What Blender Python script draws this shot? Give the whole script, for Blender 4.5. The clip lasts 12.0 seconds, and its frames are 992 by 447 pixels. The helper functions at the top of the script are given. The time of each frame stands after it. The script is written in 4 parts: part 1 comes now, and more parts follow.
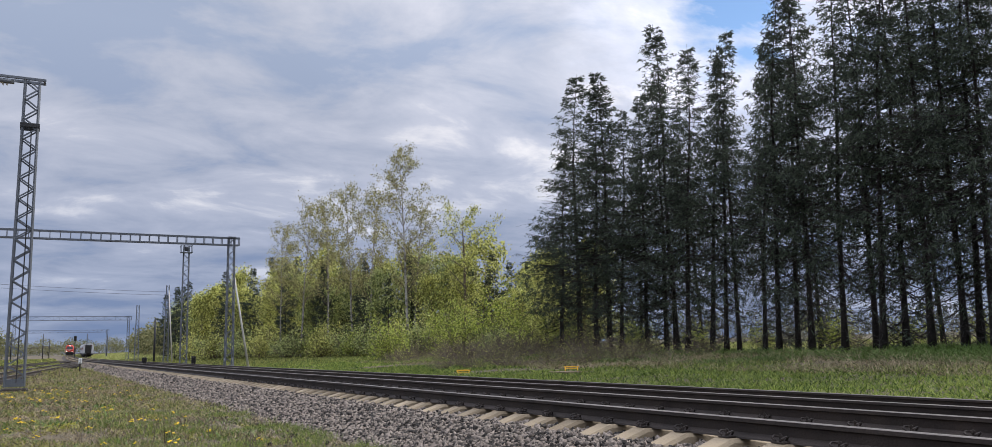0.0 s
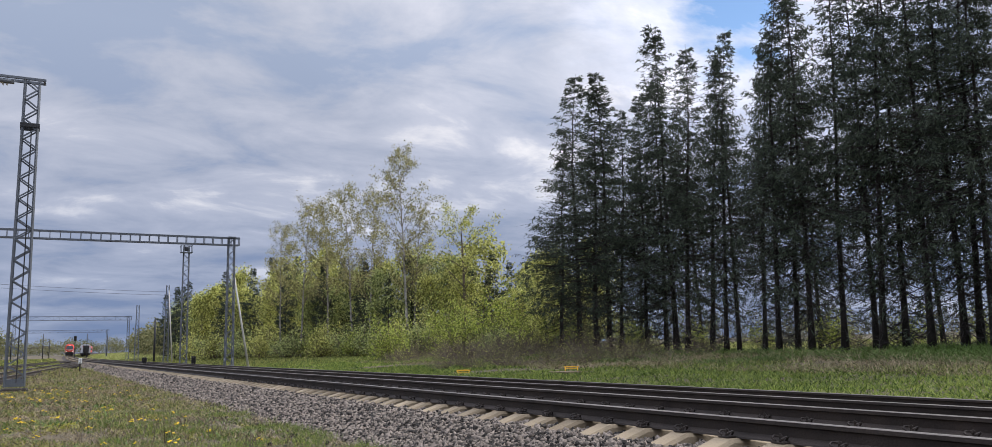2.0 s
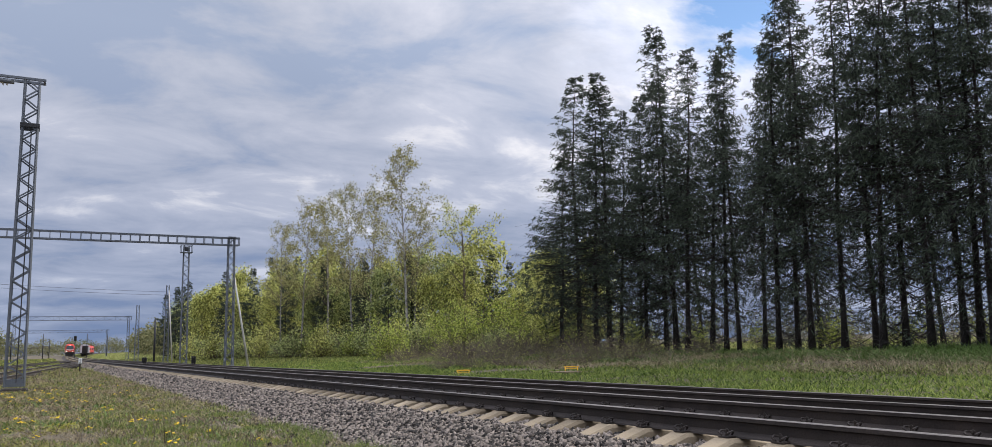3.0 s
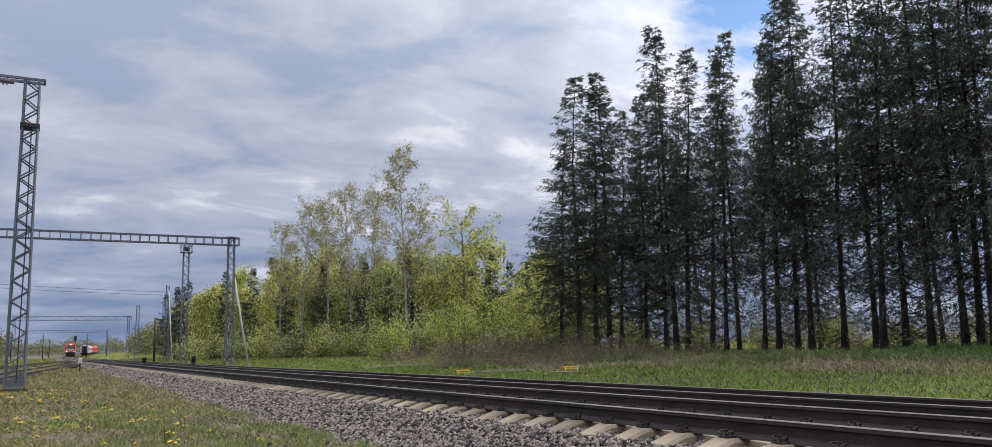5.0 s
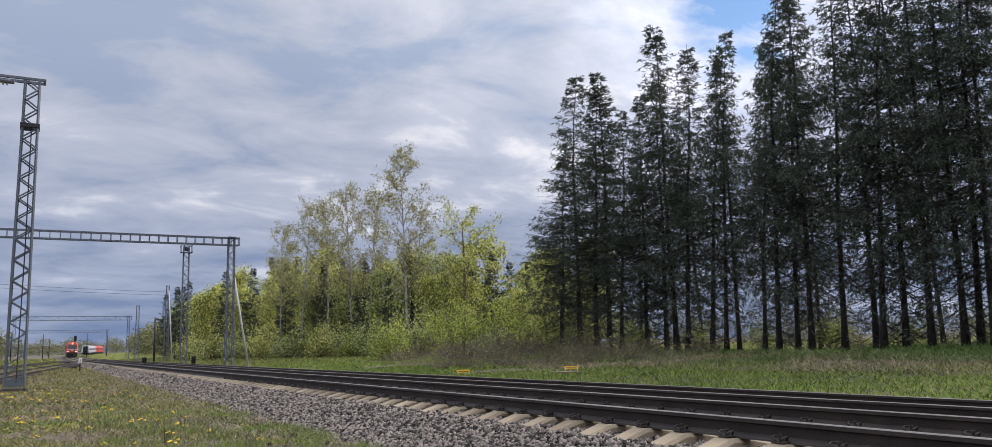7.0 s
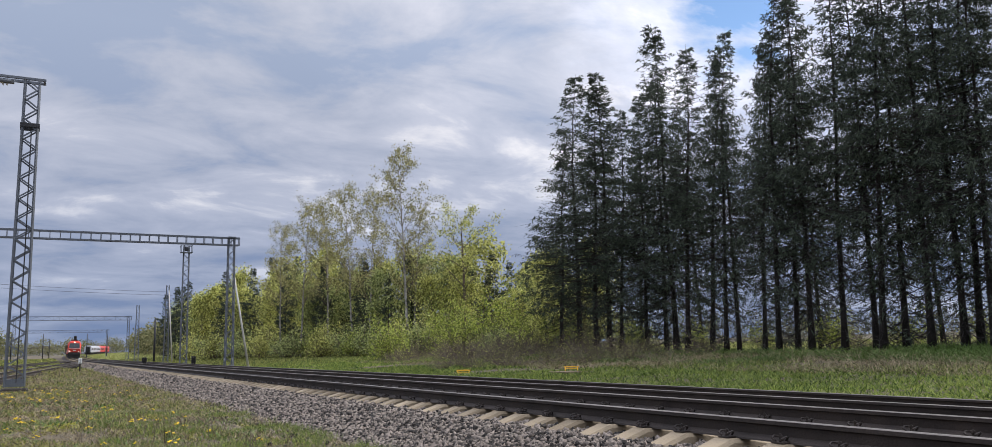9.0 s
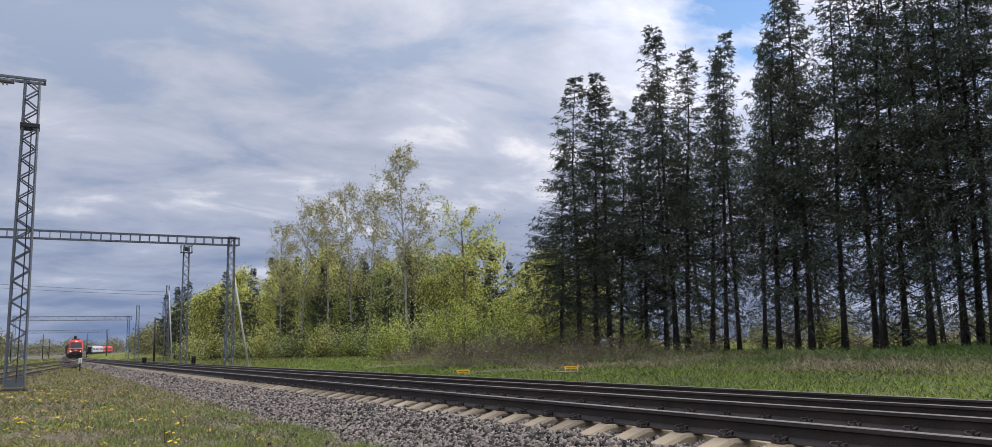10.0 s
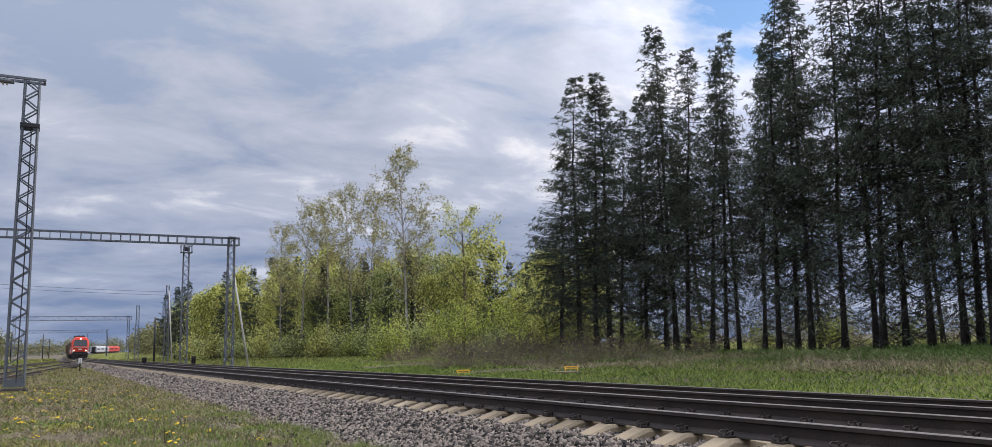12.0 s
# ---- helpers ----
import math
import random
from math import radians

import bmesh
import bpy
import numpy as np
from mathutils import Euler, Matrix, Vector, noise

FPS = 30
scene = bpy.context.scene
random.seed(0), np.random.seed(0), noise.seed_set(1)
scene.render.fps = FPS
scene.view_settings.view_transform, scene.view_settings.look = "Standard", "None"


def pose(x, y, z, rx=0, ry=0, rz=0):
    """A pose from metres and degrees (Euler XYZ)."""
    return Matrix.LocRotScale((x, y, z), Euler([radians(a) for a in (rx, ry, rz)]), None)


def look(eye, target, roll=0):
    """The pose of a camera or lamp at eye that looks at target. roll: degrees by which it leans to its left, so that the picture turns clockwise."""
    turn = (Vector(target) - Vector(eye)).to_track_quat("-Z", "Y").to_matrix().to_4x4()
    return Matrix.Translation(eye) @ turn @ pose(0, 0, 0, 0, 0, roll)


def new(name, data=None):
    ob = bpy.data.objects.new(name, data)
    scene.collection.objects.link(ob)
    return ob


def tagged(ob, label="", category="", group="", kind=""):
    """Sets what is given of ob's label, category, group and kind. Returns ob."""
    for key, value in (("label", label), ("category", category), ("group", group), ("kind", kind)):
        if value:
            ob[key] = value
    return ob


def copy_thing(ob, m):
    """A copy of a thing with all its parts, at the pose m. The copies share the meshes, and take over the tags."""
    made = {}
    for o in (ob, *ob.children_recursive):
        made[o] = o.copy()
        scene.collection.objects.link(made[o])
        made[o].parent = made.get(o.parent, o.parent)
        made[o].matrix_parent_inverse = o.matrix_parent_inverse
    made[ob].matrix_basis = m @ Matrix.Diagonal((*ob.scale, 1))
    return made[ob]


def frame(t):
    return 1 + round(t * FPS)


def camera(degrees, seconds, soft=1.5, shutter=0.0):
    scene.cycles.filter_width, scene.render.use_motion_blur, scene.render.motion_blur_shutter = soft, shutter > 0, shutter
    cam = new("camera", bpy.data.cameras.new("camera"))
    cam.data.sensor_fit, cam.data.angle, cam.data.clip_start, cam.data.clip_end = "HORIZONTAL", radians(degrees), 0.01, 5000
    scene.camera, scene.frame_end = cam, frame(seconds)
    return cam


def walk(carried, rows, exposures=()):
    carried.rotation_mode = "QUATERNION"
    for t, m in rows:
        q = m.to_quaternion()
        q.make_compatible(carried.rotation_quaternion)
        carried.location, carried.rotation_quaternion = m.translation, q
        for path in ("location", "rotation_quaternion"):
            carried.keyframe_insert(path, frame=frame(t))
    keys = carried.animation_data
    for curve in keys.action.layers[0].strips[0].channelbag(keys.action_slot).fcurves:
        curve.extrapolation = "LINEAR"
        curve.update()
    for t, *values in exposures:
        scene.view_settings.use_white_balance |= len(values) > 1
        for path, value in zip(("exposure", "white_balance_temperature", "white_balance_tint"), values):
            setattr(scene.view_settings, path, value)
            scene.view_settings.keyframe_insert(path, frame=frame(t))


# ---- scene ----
cam = camera(63.0, 12.0, soft=0.6)
EYE = Vector((0, 0, 1.19))
VIEW = look(EYE, EYE + Vector((4.863, 8.614, 1.464)), -1.44)
walk(cam, [(0.0, VIEW), (12.0, VIEW)])

# ---- light: high broken cloud, the sun behind it, beyond the spruces ----
SUN_AZ, SUN_EL = radians(88), radians(42)      # azimuth from +Y towards +X
world = bpy.data.worlds.new("sky")
scene.world = world
world.use_nodes = True


def link(tree, a, out, b, inp):
    tree.links.new(a.outputs[out], b.inputs[inp])


def make_sky():
    t = world.node_tree
    t.nodes.clear()
    add = t.nodes.new
    out, bg = add("ShaderNodeOutputWorld"), add("ShaderNodeBackground")
    sky = add("ShaderNodeTexSky")
    sky.sky_type, sky.sun_disc = "NISHITA", False
    sky.sun_elevation, sky.sun_rotation = SUN_EL, SUN_AZ
    sky.dust_density, sky.ozone_density = 0.2, 4.0
    skyc = add("ShaderNodeVectorMath")
    skyc.operation = "SCALE"
    skyc.inputs["Scale"].default_value = 0.15
    link(t, sky, "Color", skyc, 0)
    co = add("ShaderNodeTexCoord")
    # flatten the dome on to a level cloud sheet: xy / (z + 0.12)
    sep = add("ShaderNodeSeparateXYZ")
    link(t, co, "Generated", sep, 0)
    up = add("ShaderNodeMath")
    up.operation = "MAXIMUM"
    up.inputs[1].default_value = 0.0
    link(t, sep, "Z", up, 0)
    plus = add("ShaderNodeMath")
    plus.operation = "ADD"
    plus.inputs[1].default_value = 0.22
    link(t, up, 0, plus, 0)
    inv = add("ShaderNodeMath")
    inv.operation = "DIVIDE"
    inv.inputs[0].default_value = 1.0
    link(t, plus, 0, inv, 1)
    flat = add("ShaderNodeVectorMath")
    flat.operation = "SCALE"
    link(t, co, "Generated", flat, 0)
    link(t, inv, 0, flat, "Scale")
    rot = add("ShaderNodeMapping")
    rot.inputs["Rotation"].default_value = (0, 0, radians(29))
    rot.inputs["Scale"].default_value = (0.8, 1.1, 0.0)
    link(t, flat, 0, rot, 0)

    def fbm(scale, detail, rough, dist, offset):
        m = add("ShaderNodeMapping")
        m.inputs["Location"].default_value = offset
        link(t, rot, 0, m, 0)
        n = add("ShaderNodeTexNoise")
        n.inputs["Scale"].default_value = scale
        n.inputs["Detail"].default_value = detail
        n.inputs["Roughness"].default_value = rough
        n.inputs["Distortion"].default_value = dist
        link(t, m, 0, n, "Vector")
        return n

    big, small = fbm(1.1, 7, 0.55, 0.3, (3.1, 1.7, 0)), fbm(3.4, 9, 0.6, 0.4, (0.4, 5.2, 0))
    mix = add("ShaderNodeMix")
    mix.inputs["Factor"].default_value = 0.5
    link(t, big, "Fac", mix, 2)
    link(t, small, "Fac", mix, 3)
    ramp = add("ShaderNodeValToRGB")
    el = ramp.color_ramp.elements
    el[0].position, el[0].color = 0.40, (0.28, 0.35, 0.50, 1)
    el[1].position, el[1].color = 0.63, (0.76, 0.77, 0.82, 1)
    e = el.new(0.47)
    e.color = (0.38, 0.43, 0.55, 1)
    e = el.new(0.56)
    e.color = (0.49, 0.53, 0.64, 1)
    link(t, mix, 0, ramp, "Fac")
    # thinner, brighter cloud high over the spruces
    sun = Vector((math.sin(radians(46)) * math.cos(radians(34)), math.cos(radians(46)) * math.cos(radians(34)), math.sin(radians(34))))
    dot = add("ShaderNodeVectorMath")
    dot.operation = "DOT_PRODUCT"
    dot.inputs[1].default_value = sun
    link(t, co, "Generated", dot, 0)
    glow = add("ShaderNodeMapRange")
    glow.inputs["From Min"].default_value, glow.inputs["From Max"].default_value = 0.86, 1.0
    glow.inputs["To Min"].default_value, glow.inputs["To Max"].default_value = 1.07, 1.32
    link(t, dot, "Value", glow, 0)
    lit = add("ShaderNodeVectorMath")
    lit.operation = "SCALE"
    link(t, ramp, "Color", lit, 0)
    link(t, glow, 0, lit, "Scale")
    # clouds seen edge-on towards the horizon are deeper and bluer
    low = add("ShaderNodeMapRange")
    low.inputs["From Min"].default_value, low.inputs["From Max"].default_value = 0.0, 0.36
    link(t, up, 0, low, 0)
    tone = add("ShaderNodeMix")
    tone.data_type = "RGBA"
    tone.inputs[6].default_value, tone.inputs[7].default_value = (0.58, 0.65, 0.78, 1), (1.25, 1.19, 1.13, 1)
    link(t, low, 0, tone, "Factor")
    deep = add("ShaderNodeVectorMath")
    deep.operation = "MULTIPLY"
    link(t, lit, 0, deep, 0)
    link(t, tone, 2, deep, 1)
    # as under any overcast, the cloud overhead is the brightest
    zen = add("ShaderNodeMapRange")
    zen.inputs["From Min"].default_value, zen.inputs["From Max"].default_value = 0.40, 0.95
    zen.inputs["To Min"].default_value, zen.inputs["To Max"].default_value = 1.0, 4.2
    link(t, up, 0, zen, 0)
    crown = add("ShaderNodeVectorMath")
    crown.operation = "SCALE"
    link(t, deep, 0, crown, 0)
    link(t, zen, 0, crown, "Scale")
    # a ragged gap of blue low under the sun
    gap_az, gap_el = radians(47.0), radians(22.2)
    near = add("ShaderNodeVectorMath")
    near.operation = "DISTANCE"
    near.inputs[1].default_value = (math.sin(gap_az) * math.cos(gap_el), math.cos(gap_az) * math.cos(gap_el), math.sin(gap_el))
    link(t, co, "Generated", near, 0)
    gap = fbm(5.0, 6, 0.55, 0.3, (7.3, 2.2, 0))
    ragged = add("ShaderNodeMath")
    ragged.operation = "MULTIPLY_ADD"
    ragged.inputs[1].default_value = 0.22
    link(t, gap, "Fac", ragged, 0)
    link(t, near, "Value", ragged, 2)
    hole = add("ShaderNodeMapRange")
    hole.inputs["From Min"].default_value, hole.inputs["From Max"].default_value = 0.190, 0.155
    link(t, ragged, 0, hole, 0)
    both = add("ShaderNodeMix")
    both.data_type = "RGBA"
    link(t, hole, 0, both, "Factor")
    # thin bright cloud all round the gap
    halo = add("ShaderNodeMapRange")
    halo.interpolation_type = "SMOOTHSTEP"
    halo.inputs["From Min"].default_value, halo.inputs["From Max"].default_value = 0.33, 0.19
    halo.inputs["To Min"].default_value, halo.inputs["To Max"].default_value = 1.0, 1.3
    link(t, ragged, 0, halo, 0)
    rim = add("ShaderNodeVectorMath")
    rim.operation = "SCALE"
    link(t, crown, 0, rim, 0)
    link(t, halo, 0, rim, "Scale")
    link(t, rim, 0, both, 6)
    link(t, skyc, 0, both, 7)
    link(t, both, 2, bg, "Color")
    bg.inputs["Strength"].default_value = 1.0
    link(t, bg, 0, out, 0)


make_sky()
lamp = bpy.data.lights.new("sun", "SUN")
lamp.energy, lamp.angle, lamp.color = 2.8, radians(10), (1.0, 0.95, 0.87)
sun_ob = new("sun", lamp)
sun_ob.matrix_world = look((0, 0, 0), (-math.sin(SUN_AZ) * math.cos(SUN_EL), -math.cos(SUN_AZ) * math.cos(SUN_EL), -math.sin(SUN_EL)))


# ---- materials ----
def material(name, dark, light, scale=4.0, fine=40.0, rough=0.8, metal=0.0, bump=0.2, island=0.0, through_light=0.0, spec=0.3):
    """Colour between dark and light by noise at two scales, with fine relief; island: how far single pieces differ."""
    m = bpy.data.materials.new(name)
    m.use_nodes = True
    t = m.node_tree
    add = t.nodes.new
    b, out = t.nodes["Principled BSDF"], t.nodes["Material Output"]
    b.inputs["Roughness"].default_value, b.inputs["Metallic"].default_value = rough, metal
    b.inputs["Specular IOR Level"].default_value = spec
    geo = add("ShaderNodeNewGeometry")
    n1, n2 = add("ShaderNodeTexNoise"), add("ShaderNodeTexNoise")
    for n, s, d in ((n1, scale, 5), (n2, fine, 3)):
        n.inputs["Scale"].default_value, n.inputs["Detail"].default_value = s, d
        link(t, geo, "Position", n, "Vector")
    s = add("ShaderNodeMix")
    s.inputs["Factor"].default_value = 0.4
    link(t, n1, "Fac", s, 2)
    link(t, n2, "Fac", s, 3)
    last = s
    if island:
        info, isl = add("ShaderNodeObjectInfo"), add("ShaderNodeMath")
        isl.operation = "ADD"
        link(t, geo, "Random Per Island", isl, 0)
        link(t, info, "Random", isl, 1)
        fr = add("ShaderNodeMath")
        fr.operation = "FRACT"
        link(t, isl, 0, fr, 0)
        s2 = add("ShaderNodeMix")
        s2.inputs["Factor"].default_value = island
        link(t, s, 0, s2, 2)
        link(t, fr, 0, s2, 3)
        last = s2
    r = add("ShaderNodeValToRGB")
    r.color_ramp.elements[0].position, r.color_ramp.elements[0].color = 0.3, (*dark, 1)
    r.color_ramp.elements[1].position, r.color_ramp.elements[1].color = 0.7, (*light, 1)
    link(t, last, 0, r, "Fac")
    link(t, r, "Color", b, "Base Color")
    if bump:
        bp = add("ShaderNodeBump")
        bp.inputs["Strength"].default_value, bp.inputs["Distance"].default_value = bump, 0.02
        link(t, n2, "Fac", bp, "Height")
        link(t, bp, 0, b, "Normal")
    if through_light:
        tr, mx = add("ShaderNodeBsdfTranslucent"), add("ShaderNodeMixShader")
        link(t, r, "Color", tr, "Color")
        mx.inputs[0].default_value = through_light
        link(t, b, 0, mx, 1)
        link(t, tr, 0, mx, 2)
        link(t, mx, 0, out, 0)
    return m


def plain(name, col, rough=0.5, metal=0.0, glow=0.0):
    m = bpy.data.materials.new(name)
    m.use_nodes = True
    b = m.node_tree.nodes["Principled BSDF"]
    b.inputs["Base Color"].default_value = (*col, 1)
    b.inputs["Roughness"].default_value, b.inputs["Metallic"].default_value = rough, metal
    if glow:
        b.inputs["Emission Color"].default_value = (*col, 1)
        b.inputs["Emission Strength"].default_value = glow
    return m


LEAF_GREY = material("grey_green_hedge", (0.065, 0.068, 0.048), (0.20, 0.195, 0.135), 0.1, 2, 0.8, bump=0, island=0.5, through_light=0.3)
LEAF_HAZE = material("hazy_far_leaves", (0.10, 0.105, 0.045), (0.27, 0.26, 0.12), 0.05, 1, 0.8, bump=0, island=0.5, through_light=0.3)
EARTH = material("meadow", (0.045, 0.038, 0.024), (0.150, 0.118, 0.076), 1.3, 45, 0.95, bump=0.8)
STONE = material("granite_ballast", (0.016, 0.0135, 0.0115), (0.215, 0.178, 0.148), 3, 60, 0.9, island=0.75, bump=0.3)
# far darker than STONE, the loose stones scattered over the bed
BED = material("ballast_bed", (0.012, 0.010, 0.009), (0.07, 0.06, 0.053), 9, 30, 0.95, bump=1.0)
CONCRETE = material("sleeper_concrete", (0.15, 0.115, 0.074), (0.30, 0.238, 0.157), 3, 50, 0.9, island=0.3, bump=0.35)
RUST = material("rusty_steel", (0.014, 0.011, 0.0095), (0.048, 0.036, 0.030), 2.5, 60, 0.75, 0.0, bump=0.3)
POLISH = material("worn_rail_top", (0.08, 0.07, 0.062), (0.16, 0.14, 0.125), 0.8, 30, 0.6, 0.15, bump=0.05)
GALV = material("galvanised_steel", (0.09, 0.10, 0.115), (0.18, 0.195, 0.22), 1.5, 25, 0.55, 0.35, bump=0.1)
DARKSTEEL = material("dark_steel", (0.02, 0.021, 0.023), (0.06, 0.06, 0.065), 2, 25, 0.6, 0.2, bump=0.1)
PALE = material("weathered_concrete", (0.34, 0.33, 0.30), (0.60, 0.58, 0.54), 1.5, 25, 0.9, bump=0.2)
BARK = material("spruce_bark", (0.013, 0.011, 0.010), (0.050, 0.043, 0.039), 3, 25, 0.95, bump=0.8)
NEEDLE = material("spruce_needles", (0.026, 0.035, 0.026), (0.090, 0.112, 0.075), 0.6, 9, 0.8, bump=0, island=0.45, through_light=0.25)
BIRCHBARK = material("birch_bark", (0.08, 0.075, 0.068), (0.45, 0.43, 0.39), 2.5, 9, 0.85, bump=0.3)
TWIG = material("brown_twigs", (0.055, 0.043, 0.034), (0.20, 0.155, 0.12), 2, 20, 0.9, bump=0.2)
LEAF = material("young_birch_leaves", (0.16, 0.17, 0.042), (0.62, 0.62, 0.20), 0.35, 6, 0.7, bump=0, island=0.75, through_light=0.5)
LEAF_PALE = material("pale_spring_leaves", (0.12, 0.115, 0.045), (0.42, 0.39, 0.17), 0.35, 6, 0.7, bump=0, island=0.7, through_light=0.4)
LEAF_DEEP = material("deep_green_leaves", (0.11, 0.14, 0.045), (0.45, 0.49, 0.19), 0.35, 6, 0.7, bump=0, island=0.75, through_light=0.4)
LEAF_BRIGHT = material("bright_shrub_leaves", (0.13, 0.165, 0.028), (0.44, 0.49, 0.11), 0.5, 6, 0.7, bump=0, island=0.75, through_light=0.5)
GRASS = material("green_grass", (0.055, 0.075, 0.018), (0.29, 0.30, 0.085), 0.5, 8, 0.8, bump=0, island=0.7, through_light=0.35)
HAY = material("dry_grass", (0.07, 0.054, 0.032), (0.37, 0.305, 0.19), 0.7, 8, 0.9, bump=0, island=0.7, through_light=0.2)
WEED = material("dandelion_leaf", (0.05, 0.09, 0.02), (0.14, 0.21, 0.05), 2, 20, 0.7, bump=0, island=0.4, through_light=0.3)
YELLOW_FLOWER = material("dandelion_yellow", (0.65, 0.42, 0.01), (0.90, 0.66, 0.03), 20, 90, 0.8, bump=0.3)
RED = material("red_paint", (0.48, 0.025, 0.012), (0.62, 0.045, 0.02), 0.6, 12, 0.4, bump=0.03)
SILVER = material("silver_grey_paint", (0.40, 0.41, 0.43), (0.55, 0.56, 0.58), 0.4, 10, 0.4, 0.1, bump=0.03)
BROWN = material("wagon_brown", (0.09, 0.06, 0.04), (0.19, 0.13, 0.085), 0.5, 9, 0.7, bump=0.1)
BLACK = material("black_running_gear", (0.010, 0.010, 0.010), (0.035, 0.032, 0.03), 1.5, 15, 0.7, bump=0.1)
GLASS = plain("cab_glass", (0.02, 0.025, 0.03), 0.08)
HEADLIGHT = plain("headlight_glow", (1.0, 0.93, 0.75), 0.3, 0, 3.0)
WHITE = material("white_enamel", (0.62, 0.62, 0.6), (0.8, 0.8, 0.78), 5, 50, 0.5, bump=0.05)
YELLOW = material("yellow_paint", (0.62, 0.33, 0.02), (0.80, 0.48, 0.04), 6, 40, 0.6, bump=0.1)
ROOFING = material("grey_brown_roof", (0.10, 0.085, 0.075), (0.20, 0.17, 0.15), 0.2, 3, 0.9, bump=0.1)
PLASTER = material("pale_plaster", (0.30, 0.28, 0.24), (0.48, 0.45, 0.40), 0.3, 4, 0.9, bump=0.1)

FIELD = material("young_crop_field", (0.20, 0.24, 0.06), (0.42, 0.42, 0.16), 0.08, 2, 0.9, bump=0, island=0.5, through_light=0.4)
MOSS = material("yellow_green_moss", (0.11, 0.115, 0.016), (0.37, 0.36, 0.06), 1.5, 20, 0.9, bump=0, island=0.5, through_light=0.3)

rng = np.random.default_rng(7)


# ---- mesh helpers ----
def mesh_of(name, verts, faces, mat=None, smooth=False):
    """A mesh from an array of points and an array of triangles or quads."""
    v, f = np.asarray(verts, np.float32), np.asarray(faces, np.int32)
    me = bpy.data.meshes.new(name)
    me.vertices.add(len(v))
    me.vertices.foreach_set("co", v.ravel())
    k = f.shape[1]
    me.loops.add(f.size)
    me.loops.foreach_set("vertex_index", f.ravel())
    me.polygons.add(len(f))
    me.polygons.foreach_set("loop_start", np.arange(0, f.size, k, dtype=np.int32))
    if smooth:
        me.polygons.foreach_set("use_smooth", np.ones(len(f), bool))
    me.update(calc_edges=True)
    me.validate()
    if mat:
        me.materials.append(mat)
    return me


class Shape:
    """Collects boxes, tubes and lathed or swept forms into one quad mesh."""

    def __init__(self):
        self.v, self.f = [], []

    def add(self, v, f):
        n = len(self.v)
        self.v += [tuple(p) for p in v]
        self.f += [tuple(i + n for i in q) for q in f]
        return self

    def box(self, x0, y0, z0, x1, y1, z1, bevel=0.0):
        c = min(bevel, abs(x1 - x0) / 3, abs(y1 - y0) / 3, abs(z1 - z0) / 3)
        if c <= 0:
            v = [(x, y, z) for z in (z0, z1) for x, y in ((x0, y0), (x1, y0), (x1, y1), (x0, y1))]
            return self.add(v, [(3, 2, 1, 0), (4, 5, 6, 7), (0, 1, 5, 4), (1, 2, 6, 5), (2, 3, 7, 6), (3, 0, 4, 7)])
        rings = []
        for z, d in ((z0, c), (z0 + c, 0), (z1 - c, 0), (z1, c)):
            e = c if d == 0 else c + d
            rings.append([(x0 + e, y0 + d, z), (x1 - e, y0 + d, z), (x1 - d, y0 + e, z), (x1 - d, y1 - e, z),
                          (x1 - e, y1 - d, z), (x0 + e, y1 - d, z), (x0 + d, y1 - e, z), (x0 + d, y0 + e, z)])
        return self.loft(rings)

    def loft(self, rings, cap=True):
        k, n = len(rings[0]), len(self.v)
        self.v += [tuple(p) for r in rings for p in r]
        for a in range(len(rings) - 1):
            for i in range(k):
                j = (i + 1) % k
                self.f.append((n + a * k + i, n + a * k + j, n + (a + 1) * k + j, n + (a + 1) * k + i))
        if cap:
            for base, flip in ((n, True), (n + (len(rings) - 1) * k, False)):
                ids = [base + i for i in range(k)]
                self.f.append(tuple(ids[::-1] if flip else ids))
        return self

    def tube(self, pts, radii, sides=6):
        rings = []
        pts = [Vector(p) for p in pts]
        if not hasattr(radii, "__len__"):
            radii = [radii] * len(pts)
        for i, p in enumerate(pts):
            d = (pts[min(i + 1, len(pts) - 1)] - pts[max(i - 1, 0)]).normalized()
            a = d.cross(Vector((0, 0, 1)) if abs(d.z) < 0.9 else Vector((1, 0, 0))).normalized()
            b = d.cross(a)
            rings.append([p + (a * math.cos(w) + b * math.sin(w)) * radii[i] for w in (math.tau * k / sides for k in range(sides))])
        return self.loft(rings)

    def mesh(self, name, mat, smooth=False):
        me = bpy.data.meshes.new(name)
        me.from_pydata(self.v, [], self.f)
        me.materials.append(mat)
        if smooth:
            me.polygons.foreach_set("use_smooth", np.ones(len(self.f), bool))
        me.update()
        return me


def part(name, shape, mat, parent, label="", at=None, smooth=False):
    """One mesh object under a thing or a part."""
    me = shape if isinstance(shape, bpy.types.Mesh) else shape.mesh(name, mat, smooth)
    ob = new(name, me)
    ob.parent = parent
    if at is not None:
        ob.matrix_basis = at
    return tagged(ob, label)


def empty(name, m, label, category, group="", kind=""):
    ob = new(name)
    ob.matrix_basis = m
    return tagged(ob, label, category, group, kind)


UNIT = {}


def bar(name, p, q, w, d, mat, parent, label=""):
    """A straight rolled bar from p to q, on one shared bar mesh for each material."""
    if mat.name not in UNIT:
        UNIT[mat.name] = Shape().box(-0.5, -0.5, 0, 0.5, 0.5, 1).mesh("bar", mat)
    p, q = Vector(p), Vector(q)
    r = (q - p).to_track_quat("Z", "Y")
    return part(name, UNIT[mat.name], mat, parent, label, Matrix.LocRotScale(p, r, (w, d, (q - p).length)))


